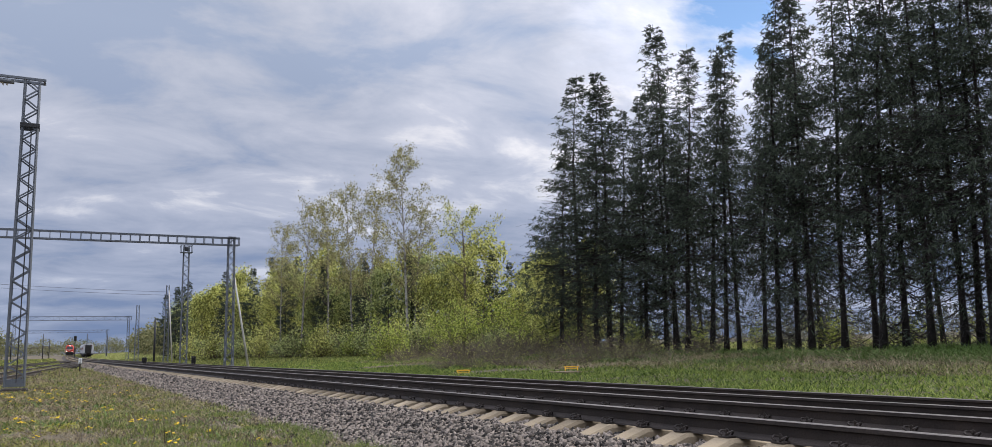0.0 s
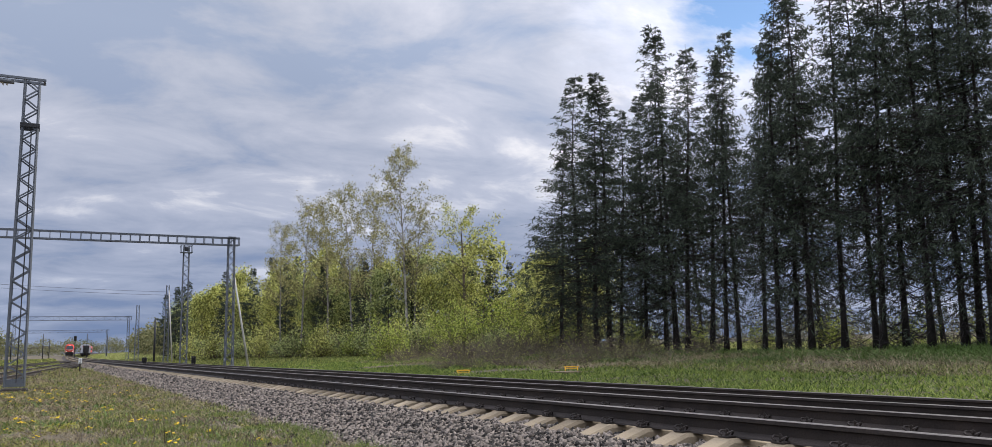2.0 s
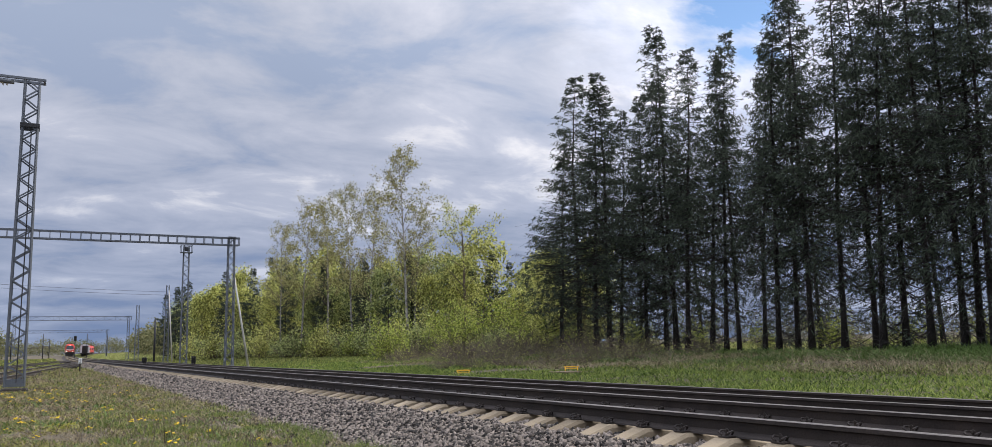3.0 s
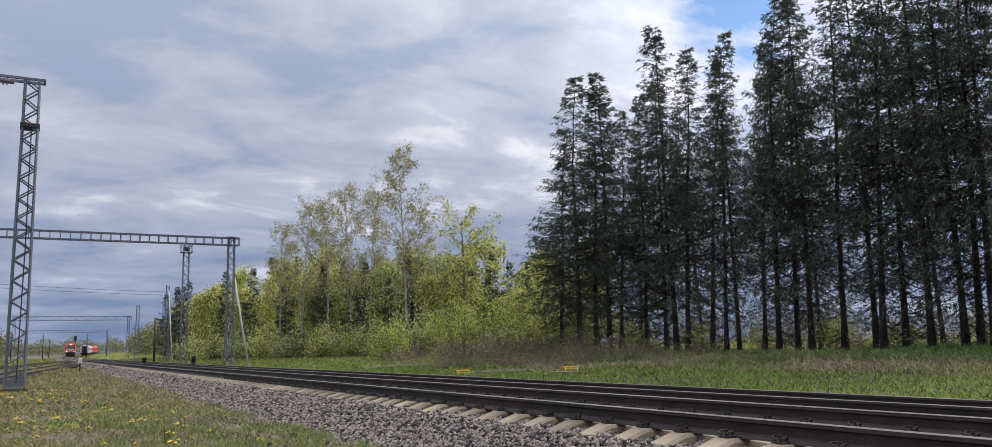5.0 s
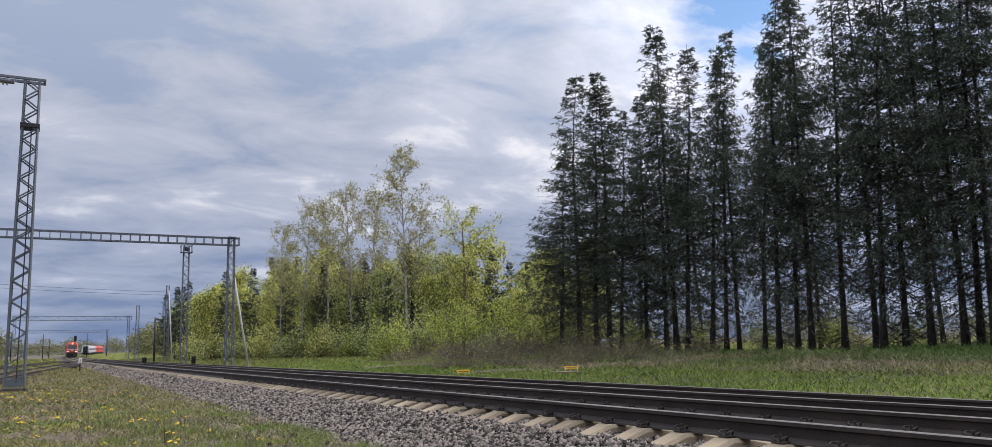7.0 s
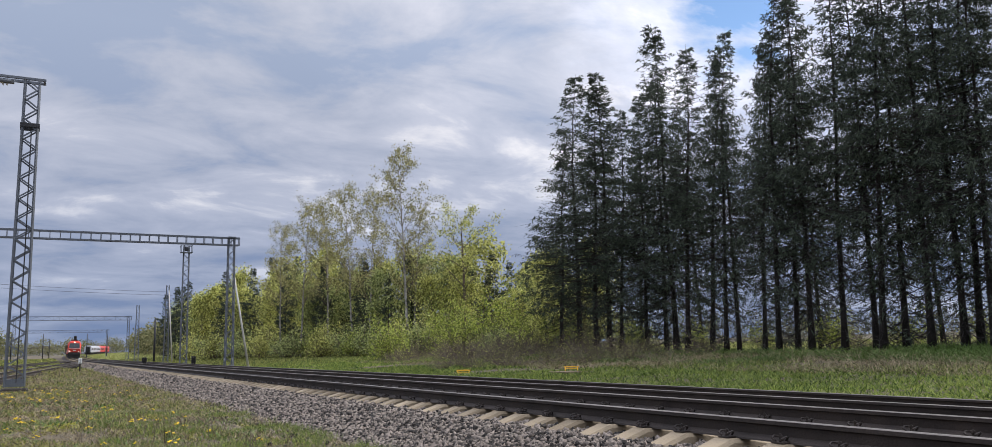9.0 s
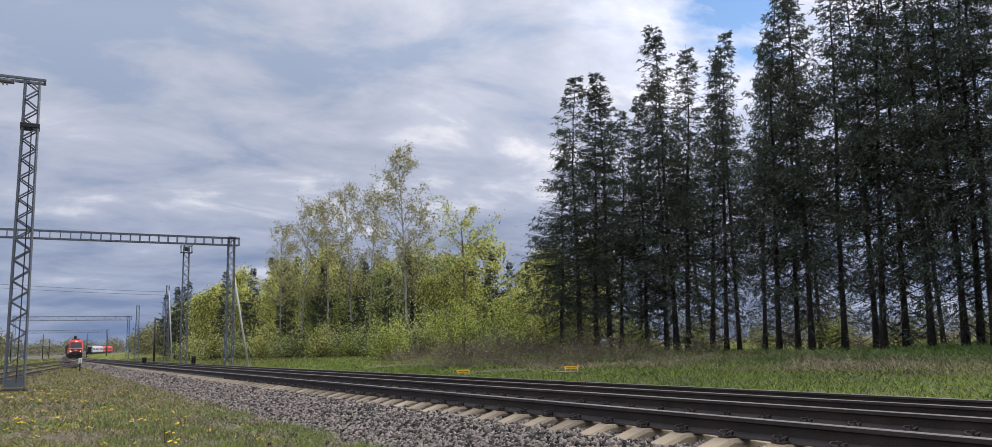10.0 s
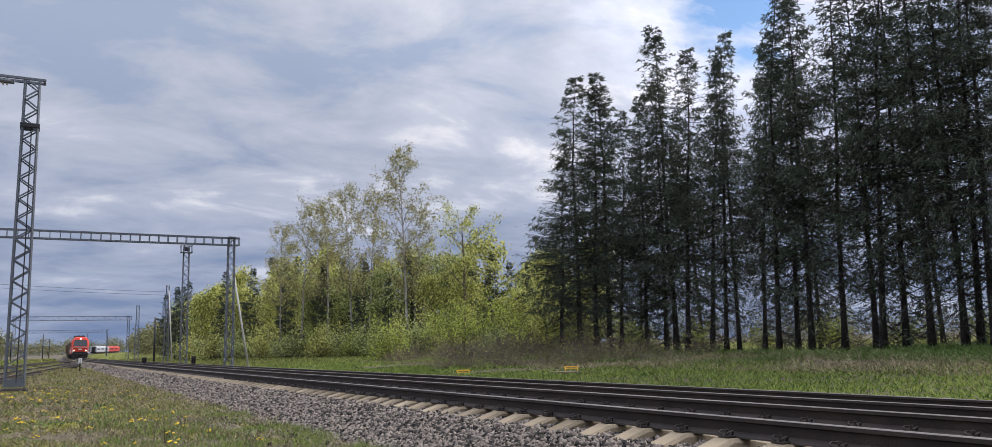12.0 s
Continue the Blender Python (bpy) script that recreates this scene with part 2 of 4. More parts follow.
# ---- the line of the railway ----
GAUGE = 1.59                     # between the middles of the two rail heads


def bend(y):
    """How far the line has swung to the right at y."""
    return 3.8e-5 * y * y * (y > 0) + 2.2e-7 * np.maximum(y - 300, 0) ** 3


def bend2(y):
    """The second track swings out sooner beyond the station throat."""
    return bend(y) + 0.8 / (1 + np.exp(-(y - 255) / 15)) + 2.0e-4 * np.maximum(y - 330, 0) ** 2


def grade(y):
    """The line falls gently, then climbs beyond the yard."""
    return -0.0022 * np.clip(y, -20, 160) + 0.004 * (np.clip(y, 250, 620) - 250)


# near-rail place, and the heights of the two rail tops, of each track
TRACKS = ((5.06, 0.55, 0.51), (9.23, 0.36, 0.31))
LADDER = lambda y: 1.0 + (y - 76) * 0.093


def terrain(x, y):
    x, y = np.asarray(x, float), np.asarray(y, float)
    u = x - bend(np.minimum(y, 1200)) * (x > 0)
    prof = np.interp(u, [-4000, -60, -8, 3.0, 4.0, 7.6, 8.2, 12.2, 13.2, 16, 22, 29, 33, 45, 70, 4000],
                     [-0.5, -0.1, 0.0, 0.0, 0.08, 0.08, 0.0, -0.04, -0.1, -0.05, 0.16, 0.40, 0.46, 0.22, 0.0, -1.0])
    wave = 0.05 * np.sin(x * 0.9 + 1.3) * np.sin(y * 0.55) + 0.03 * np.sin(x * 2.3 + y * 1.7)
    soft = np.where((u > 2.9) & (u < 13.5), 0.0, 1.0)
    return prof + wave * soft + grade(y) * np.where(u > 2, 1, 0.4)


def build_ground():
    xs = np.concatenate([-np.geomspace(4000, 12, 26), np.arange(-11, 36, 0.5), np.geomspace(37, 4000, 34)])
    ys = np.concatenate([-np.geomspace(4000, 12, 22), np.arange(-11, 90, 1.0), np.geomspace(92, 4500, 46)])
    gx, gy = np.meshgrid(xs, ys)
    v = np.stack([gx, gy, terrain(gx, gy)], -1).reshape(-1, 3)
    i = np.arange(len(xs) * len(ys)).reshape(len(ys), len(xs))
    f = np.stack([i[:-1, :-1], i[:-1, 1:], i[1:, 1:], i[1:, :-1]], -1).reshape(-1, 4)
    g = new("ground", mesh_of("ground", v, f, EARTH, True))
    tagged(g, "rough grassy ground with dry patches beside a railway", "ground", kind="structure")


build_ground()


def strip(name, profile, y0, y1, step, mat, label, category):
    """A bed of the given cross-section, laid along the line."""
    ys = np.arange(y0, y1, step)
    rings = []
    for y in ys:
        rings.append([(px + bend(y), y, pz + grade(y)) for px, pz in profile])
    s = Shape()
    k = len(profile)
    s.v = [p for r in rings for p in r]
    s.f = [(a * k + i, a * k + i + 1, (a + 1) * k + i + 1, (a + 1) * k + i) for a in range(len(rings) - 1) for i in range(k - 1)]
    return tagged(new(name, s.mesh(name, mat, True)), label, category, kind="structure")


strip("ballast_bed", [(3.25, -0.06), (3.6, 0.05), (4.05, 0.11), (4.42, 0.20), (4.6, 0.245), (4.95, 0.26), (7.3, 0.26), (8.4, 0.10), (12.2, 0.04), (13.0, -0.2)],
      -14, 900, 2.0, BED, "dark grey crushed stone bed under two railway tracks", "ballast")

RAIL = [(-0.035, 0), (-0.036, -0.028), (-0.012, -0.04), (-0.009, -0.112), (-0.06, -0.143), (-0.066, -0.156), (0.066, -0.156), (0.06, -0.143),
        (0.009, -0.112), (0.012, -0.04), (0.036, -0.028), (0.035, 0)]


def rail_meshes(line, height, y0, y1):
    ys = np.concatenate([np.arange(y0, min(120, y1), 2.0), np.arange(min(120, y1), y1 + 0.1, 8.0)])
    body, top = Shape(), Shape()
    rings, tops = [], []
    for y in ys:
        x, z = line(y), height(y)
        rings.append([(x + a, y, z + b - 0.003) for a, b in RAIL])
        tops.append([(x - 0.034, y, z - 0.002), (x - 0.02, y, z + 0.003), (x + 0.02, y, z + 0.003), (x + 0.034, y, z - 0.002)])
    body.loft(rings)
    k = 4
    top.v = [p for r in tops for p in r]
    top.f = [(a * k + i, a * k + i + 1, (a + 1) * k + i + 1, (a + 1) * k + i) for a in range(len(tops) - 1) for i in range(k - 1)]
    return body, top


SLEEPER_SHAPE = Shape()
SLEEPER_SHAPE.loft([[(x, -w, -0.2), (x, w, -0.2), (x, w - 0.015, zt - 0.03), (x, w - 0.045, zt), (x, -w + 0.045, zt), (x, -w + 0.015, zt - 0.03)]
                    for x, w, zt in ((-1.36, 0.125, -0.15), (-1.34, 0.135, -0.125), (-0.93, 0.135, 0.012), (-0.70, 0.13, 0.015), (-0.45, 0.11, -0.03),
                                     (0.45, 0.11, -0.03), (0.70, 0.13, 0.015), (0.93, 0.135, 0.012), (1.34, 0.135, -0.125), (1.36, 0.125, -0.15))])
SLEEPER = SLEEPER_SHAPE.mesh("sleeper", CONCRETE)


def clip_shape():
    """A bent spring clip with its bolt, on its plate."""
    s = Shape()
    s.box(-0.07, -0.075, -0.006, 0.05, 0.075, 0.012, 0.004)
    for side in (-1, 1):
        s.tube([(0.035, side * 0.02, 0.02), (0.03, side * 0.05, 0.055), (-0.02, side * 0.075, 0.06), (-0.065, side * 0.06, 0.04), (-0.06, side * 0.025, 0.02)], 0.011, 5)
    s.tube([(-0.015, 0, 0), (-0.015, 0, 0.085)], 0.012, 6)
    s.tube([(-0.015, 0, 0.05), (-0.015, 0, 0.072)], 0.026, 6)
    s.v = [(x * 0.8, y * 0.8, z * 0.78) for x, y, z in s.v]
    return s


CLIP = clip_shape().mesh("rail_clip", RUST)


def build_track(n, label, parts_to):
    x0, za, zb = TRACKS[n]
    tr = empty("railway_track", pose(0, 0, 0), label, "railway track", "main line tracks")
    for k, z in ((0, za), (1, zb)):
        body, top = rail_meshes(lambda y: x0 + k * GAUGE + (bend, bend2)[n](y), lambda y: z + grade(y), -14, 960)
        r = part("rail", body, RUST, tr, "rust-brown steel rail")
        part("running_surface", top, POLISH, r, "polished worn rail top")
    tilt = math.atan2(zb - za, GAUGE)
    mid, zm = x0 + GAUGE / 2, (za + zb) / 2 - 0.173
    ys = -3.125 + 0.543 * np.arange(200)
    for y in ys[ys < parts_to]:
        m = pose(mid + bend(y) + rng.normal(0, 0.008), y, zm + grade(y) + 0.0, 0, -math.degrees(tilt), rng.normal(0, 0.35))
        sl = part("sleeper", SLEEPER, CONCRETE, tr, at=m)
        if y < 26 and n == 0 or y < 8:
            for cx, turn in ((-GAUGE / 2 - 0.085, 0), (-GAUGE / 2 + 0.085, 180), (GAUGE / 2 - 0.085, 0)):
                part("rail_clip", CLIP, RUST, sl, at=pose(cx, 0, 0.02, 0, 0, turn))
    far = Shape()
    for y in np.arange(ys[ys < parts_to][-1] + 0.543, 400, 0.543):
        x, z = mid + (bend, bend2)[n](y), zm + grade(y)
        far.add([(x + a, y + b, z + c + a * -math.tan(-tilt) * 1.0) for c in (-0.15, 0.005) for a, b in ((-1.36, -0.14), (1.36, -0.14), (1.36, 0.14), (-1.36, 0.14))],
                [(4, 5, 6, 7), (0, 1, 5, 4), (1, 2, 6, 5), (2, 3, 7, 6), (3, 0, 4, 7)])
    tagged(part("far_sleepers", far, CONCRETE, tr), kind="stuff")


build_track(0, "railway track with concrete sleepers and rusty rails on grey ballast", 60)
build_track(1, "second railway track, a little lower, behind the first", 16)


def build_ladder(shift, y0, y1):
    tr = empty("siding_track", pose(0, 0, 0), "rusty siding track in grass, joining the main line", "railway track", "siding tracks")
    for k in (-0.79, 0.79):
        body, top = rail_meshes(lambda y: LADDER(y) + shift + k, lambda y: 0.31 + grade(y) * 0.6, y0, y1)
        r = part("rail", body, RUST, tr, "rust-brown steel rail")
        part("running_surface", top, POLISH, r)
    bed = Shape()
    for y in np.arange(y0 + 0.5, y1, 0.6):
        x, z = LADDER(y) + shift, 0.13 + grade(y) * 0.6
        bed.box(x - 1.3, y - 0.12, z - 0.14, x + 1.3, y + 0.12, z)
    tagged(part("sleepers", bed, RUST, tr, "dark wooden sleepers"), kind="stuff")


build_ladder(0.0, 34, 118)
build_ladder(-4.6, 50, 160)


# ---- masts and gantries ----
def lattice(parent, base, height, wb, wt, panels, mat, leg=0.07, brace=0.045, faces=4):
    """Four tapering angle legs with zigzag braces on the faces."""
    bx, by, bz = base
    corner = lambda i, z: (bx + (wb + (wt - wb) * z / height) / 2 * (1, 1, -1, -1)[i], by + (wb + (wt - wb) * z / height) / 2 * (-1, 1, 1, -1)[i], bz + z)
    for i in range(4):
        bar("leg", corner(i, 0), corner(i, height), leg, leg, mat, parent)
    for k in range(panels):
        za, zb = height * k / panels, height * (k + 1) / panels
        for i in range(faces):
            j = (i + 1) % 4
            a, b = (i, j) if (k + i + (i in (1, 2))) % 2 else (j, i)
            bar("brace", corner(a, za), corner(b, zb), brace, brace * 0.8, mat, parent)


def ground_z(x, y):
    return float(terrain(x, y))


def feeder_mast():
    x, y = -0.62, 31.95
    m = empty("lattice_mast", pose(0, 0, 0), "tall grey steel lattice mast with a crossarm on a concrete foot", "mast")
    z = 0.16
    lattice(m, (x, y, z), 10.62, 0.56, 0.44, 30, GALV, 0.062, 0.055)
    part("foot", Shape().box(x - 0.40, y - 0.40, -0.3, x + 0.40, y + 0.40, z - 0.06, 0.04), BED, m, "grey sunken concrete foot")
    for zz in (0.15,):
        part("base_plate", Shape().box(x - 0.31, y - 0.31, z + zz - 0.15, x + 0.31, y - 0.285, z + zz + 0.1, 0.005), GALV, m)
    arm = part("crossarm", Shape().box(x - 2.6, y - 0.25, 10.72, x + 0.42, y - 0.18, 10.82, 0.01).box(x - 2.6, y + 0.18, 10.72, x + 0.42, y + 0.25, 10.82, 0.01)
               .box(x + 0.34, y - 0.20, 10.73, x + 0.40, y + 0.20, 10.81).box(x - 2.6, y - 0.20, 10.73, x - 2.54, y + 0.20, 10.81), GALV, m)
    part("collar", Shape().box(x - 0.30, y - 0.30, 9.02, x + 0.30, y - 0.24, 9.17, 0.01).box(x - 0.30, y + 0.24, 9.02, x + 0.30, y + 0.30, 9.17, 0.01)
         .box(x - 0.30, y - 0.25, 9.04, x - 0.25, y + 0.25, 9.15).box(x + 0.25, y - 0.25, 9.04, x + 0.30, y + 0.25, 9.15), DARKSTEEL, m, "dark bolted joint collar")
    part("cable_drum", Shape().tube([(x - 0.55, y - 0.1, 10.62), (x - 1.05, y - 0.1, 10.64)], 0.07, 8), GALV, arm, "grey cable termination under the arm")
    ins = Shape()
    for k in range(7):
        xx = x - 0.75 - k * 0.12
        ins.tube([(xx, y, 10.58 - k * 0.005), (xx - 0.05, y, 10.58 - k * 0.005)], [0.09, 0.04], 10)
    ins.tube([(x - 0.55, y, 10.60), (x - 1.7, y, 10.54)], 0.02, 6)
    part("insulator", ins, PALE, arm, "string of pale disc insulators")
    part("hanger", Shape().tube([(x - 1.65, y, 10.72), (x - 1.7, y, 10.42), (x - 1.95, y, 10.32)], 0.025, 6), DARKSTEEL, arm)
    part("cable", Shape().tube([(x + 0.05, y - 0.3, 0.3), (x + 0.08, y - 0.27, 5), (x + 0.05, y - 0.24, 9.0)], 0.02, 5), DARKSTEEL, m)


feeder_mast()


def gantry(y, xl, xr, z0, z1, panel, label, mast_panels=23, fine=True):
    """A portal over the tracks: lattice masts and a box beam with upright posts."""
    g = empty("gantry", pose(0, 0, 0), label, "gantry", "railway gantries")
    for x in (xr, xl):
        zb = ground_z(x, y)
        lattice(g, (x, y, zb), z1 - zb - 0.05, 0.55, 0.42, mast_panels, GALV, 0.062, 0.046)
        part("foot", Shape().box(x - 0.4, y - 0.4, zb - 0.4, x + 0.4, y + 0.4, zb + 0.12, 0.03), PALE, g, "concrete foot")
        part("cap", Shape().box(x - 0.27, y - 0.32, z1 + 0.0, x + 0.27, y + 0.32, z1 + 0.09, 0.01), GALV, g)
    a, b, d = xl - 0.5, xr + 0.55, 0.24
    for yy in (-d, d):
        for zz in (z0, z1):
            bar("chord", (a, y + yy, zz), (b, y + yy, zz), 0.085, 0.085, GALV, g)
    n = round((b - a) / panel)
    for i in range(n + 1):
        x = a + (b - a) * i / n
        for yy in (-d, d):
            bar("post", (x, y + yy, z0), (x, y + yy, z1), 0.05, 0.05, GALV, g)
        if i < n and not fine:
            e, f = (z0, z1) if i % 2 else (z1, z0)
            bar("diagonal", (x, y - d, e), (x + (b - a) / n, y - d, f), 0.05, 0.05, GALV, g)
        if i < n and i % 2 == 0:
            bar("cross_tie", (x, y - d, z0), (x + (b - a) / n, y + d, z0), 0.04, 0.04, GALV, g)
    return g


gantry(62, -8.5, 12.25, 8.93, 9.46, 0.62, "grey steel gantry spanning the tracks on lattice masts")
gantry(200, -4.5, 17.55, 8.42, 9.25, 1.1, "distant grey lattice gantry over the tracks", 18, False)
gantry(310, -4.5, 20.6, 8.3, 9.1, 1.2, "far lattice gantry over the tracks, half lost in haze", 16, False)


def single_mast(x, y, top, wb, wt, panels, label, box=False):
    m = empty("lattice_mast", pose(0, 0, 0), label, "mast")
    z = ground_z(x, y)
    lattice(m, (x, y, z), top - z, wb, wt, panels, GALV, 0.052, 0.042)
    part("foot", Shape().box(x - 0.4, y - 0.4, z - 0.4, x + 0.4, y + 0.4, z + 0.1, 0.03), PALE, m, "concrete foot")
    if box:
        part("platform", Shape().box(x - 0.55, y - 0.4, top - 0.75, x + 0.55, y + 0.4, top - 0.68, 0.01), GALV, m)
        rail = Shape()
        for xx in (-0.53, 0.53):
            for yy in (-0.38, 0.38):
                rail.box(x + xx - 0.02, y + yy - 0.02, top - 0.68, x + xx + 0.02, y + yy + 0.02, top + 0.0)
        for yy in (-0.38, 0.38):
            rail.box(x - 0.53, y + yy - 0.02, top - 0.04, x + 0.53, y + yy + 0.02, top)
        for xx in (-0.53, 0.53):
            rail.box(x + xx - 0.02, y - 0.38, top - 0.04, x + xx + 0.02, y + 0.38, top)
        part("railing", rail, GALV, m)
        part("floodlight", Shape().box(x - 0.18, y - 0.15, top - 0.55, x + 0.18, y + 0.15, top - 0.15, 0.04), DARKSTEEL, m, "dark floodlight housing")
    return m


single_mast(12.45, 84.9, 11.6, 0.62, 0.50, 26, "grey lattice mast with a small platform and floodlight", True)
single_mast(15.05, 117.8, 10.1, 0.60, 0.34, 22, "slender grey lattice mast before the wood")
single_mast(12.65, 130.6, 8.1, 0.55, 0.34, 18, "slender grey lattice mast beside the far track")


def pole(x, y, top, r, mat, label, name="pole"):
    z = ground_z(x, y)
    return tagged(new(name, Shape().tube([(x, y, z - 0.2), (x, y, (z + top) / 2), (x, y, top)], [r, r * 0.9, r * 0.75], 10).mesh(name, mat, True)), label, "pole")


pole(14.95, 129.4, 6.1, 0.16, DARKSTEEL, "dark steel pole beside the line")
for px, py, ph in ((-3.2, 262, 6.5), (1.3, 268, 7.0), (3.1, 285, 6.0), (-6.0, 245, 6.8), (13.6, 290, 7.5), (22.0, 330, 8.0)):
    pole(px, py, ph, 0.14, DARKSTEEL, "thin dark pole in the railway yard")


def leaning_strut(foot, head):
    s = Shape().tube([foot, head], [0.085, 0.06], 10)
    return tagged(new("leaning_strut", s.mesh("leaning_strut", PALE, True)), "pale concrete strut leaning on a lattice mast", "strut", "leaning struts")


leaning_strut((13.75, 62.2, ground_z(13.75, 62.2) - 0.1), (12.55, 62.2, 6.6))
leaning_strut((15.85, 117.5, ground_z(15.85, 117.5) - 0.1), (15.15, 117.5, 9.4))


def dwarf_signal(x, y, h):
    z = ground_z(x, y)
    s = empty("dwarf_signal", pose(x, y, z), "black dwarf signal on a short post by the rails", "signal", "dwarf signals")
    part("base", Shape().box(-0.3, -0.2, -0.1, 0.3, 0.2, 0.1, 0.03), PALE, s)
    part("post", Shape().tube([(0, 0, 0.1), (0, 0, h - 0.5)], 0.05, 8), BLACK, s)
    part("head", Shape().box(-0.2, -0.12, h - 0.75, 0.2, 0.1, h, 0.05), BLACK, s)
    for zz in (h - 0.2, h - 0.52):
        part("hood", Shape().tube([(0, -0.12, zz), (0, -0.3, zz - 0.02)], [0.1, 0.11], 10), BLACK, s)
        part("lens", Shape().tube([(0, -0.135, zz), (0, -0.125, zz)], 0.07, 10), GLASS, s)


dwarf_signal(8.2 + bend(80.0), 80.0, 0.9)
dwarf_signal(13.6, 86.0, 0.95)


def colour_signal(x, y, h):
    z = ground_z(x, y)
    s = empty("colour_light_signal", pose(x, y, z), "black colour-light signal on a tall dark post", "signal")
    part("post", Shape().tube([(0, 0, -0.1), (0, 0, h)], 0.09, 8), DARKSTEEL, s)
    part("head", Shape().box(-0.32, -0.15, h - 1.3, 0.32, 0.12, h, 0.06), BLACK, s)
    for k in range(3):
        part("hood", Shape().tube([(0, -0.15, h - 0.25 - k * 0.4), (0, -0.4, h - 0.28 - k * 0.4)], 0.13, 8), BLACK, s)
    part("foot", Shape().box(-0.3, -0.3, -0.2, 0.3, 0.3, 0.2, 0.03), PALE, s)


colour_signal(8.3, 235.0, 6.0)


def marker_post():
    x, y = 2.55, 62.0
    m = empty("marker_post", pose(x, y, ground_z(x, y)), "short rusty marker post with a white plate", "marker post")
    part("post", Shape().tube([(0, 0, -0.1), (0, 0, 0.95)], 0.045, 8), RUST, m)
    part("plate", Shape().box(-0.11, -0.07, 0.72, 0.11, -0.045, 1.06, 0.01), WHITE, m, "white enamel plate")
    for zz in (0.81, 0.95):
        part("mark", Shape().box(-0.05, -0.078, zz - 0.025, 0.05, -0.07, zz + 0.03), BLACK, m, "black mark")


marker_post()


def trestle(x, y, turn, low):
    """A yellow barrier on two pairs of legs."""
    z = ground_z(x, y)
    t = empty("yellow_barrier", pose(x, y, z, 0, 0, turn), "small yellow steel barrier standing in the grass", "barrier", "yellow barriers")
    h = 0.34 if low else 0.46
    t.scale = (0.72, 0.72, 0.60 if low else 0.46)
    part("rail", Shape().box(-0.42, -0.035, h - 0.1, 0.42, 0.035, h, 0.015), YELLOW, t)
    for xx in (-0.34, 0.34):
        for yy in (-0.16, 0.16):
            bar("leg", (xx, yy, -0.05), (xx, 0, h - 0.04), 0.05, 0.05, YELLOW, t)
    part("cross_rail", Shape().box(-0.36, -0.03, h - 0.24, 0.36, 0.03, h - 0.18, 0.01), YELLOW, t)


trestle(16.3, 32.1, -27, True)
trestle(18.75, 27.35, -35, False)
tagged(new("concrete_slab", Shape().box(18.0, 26.75, ground_z(18.6, 27) - 0.1, 19.5, 27.9, ground_z(18.6, 27) + 0.05, 0.02).mesh("slab", CONCRETE)),
       "pale concrete slab lying in the grass under a yellow barrier", "slab")


def wires():
    for k, (z, dx) in enumerate(((8.2, 0.0), (7.75, 0.6))):
        a, b = Vector((-60, 95 + dx, z + 6.2)), Vector((15.1 + dx, 117.8, z + 1.0))
        pts = [a.lerp(b, i / 16) - Vector((0, 0, 1.3 * 4 * (i / 16) * (1 - i / 16))) for i in range(17)]
        tagged(new("overhead_wire", Shape().tube(pts, 0.018, 4).mesh("wire", DARKSTEEL)), "thin dark wire hanging between masts", "wire", "overhead wires")


wires()


# ---- trains ----
def wheelset(parent, ys, r=0.5):
    for y in ys:
        for x in (-0.79, 0.79):
            w = part("wheel", Shape().tube([(x - 0.07, y, r), (x + 0.07, y, r)], r, 14), BLACK, parent)


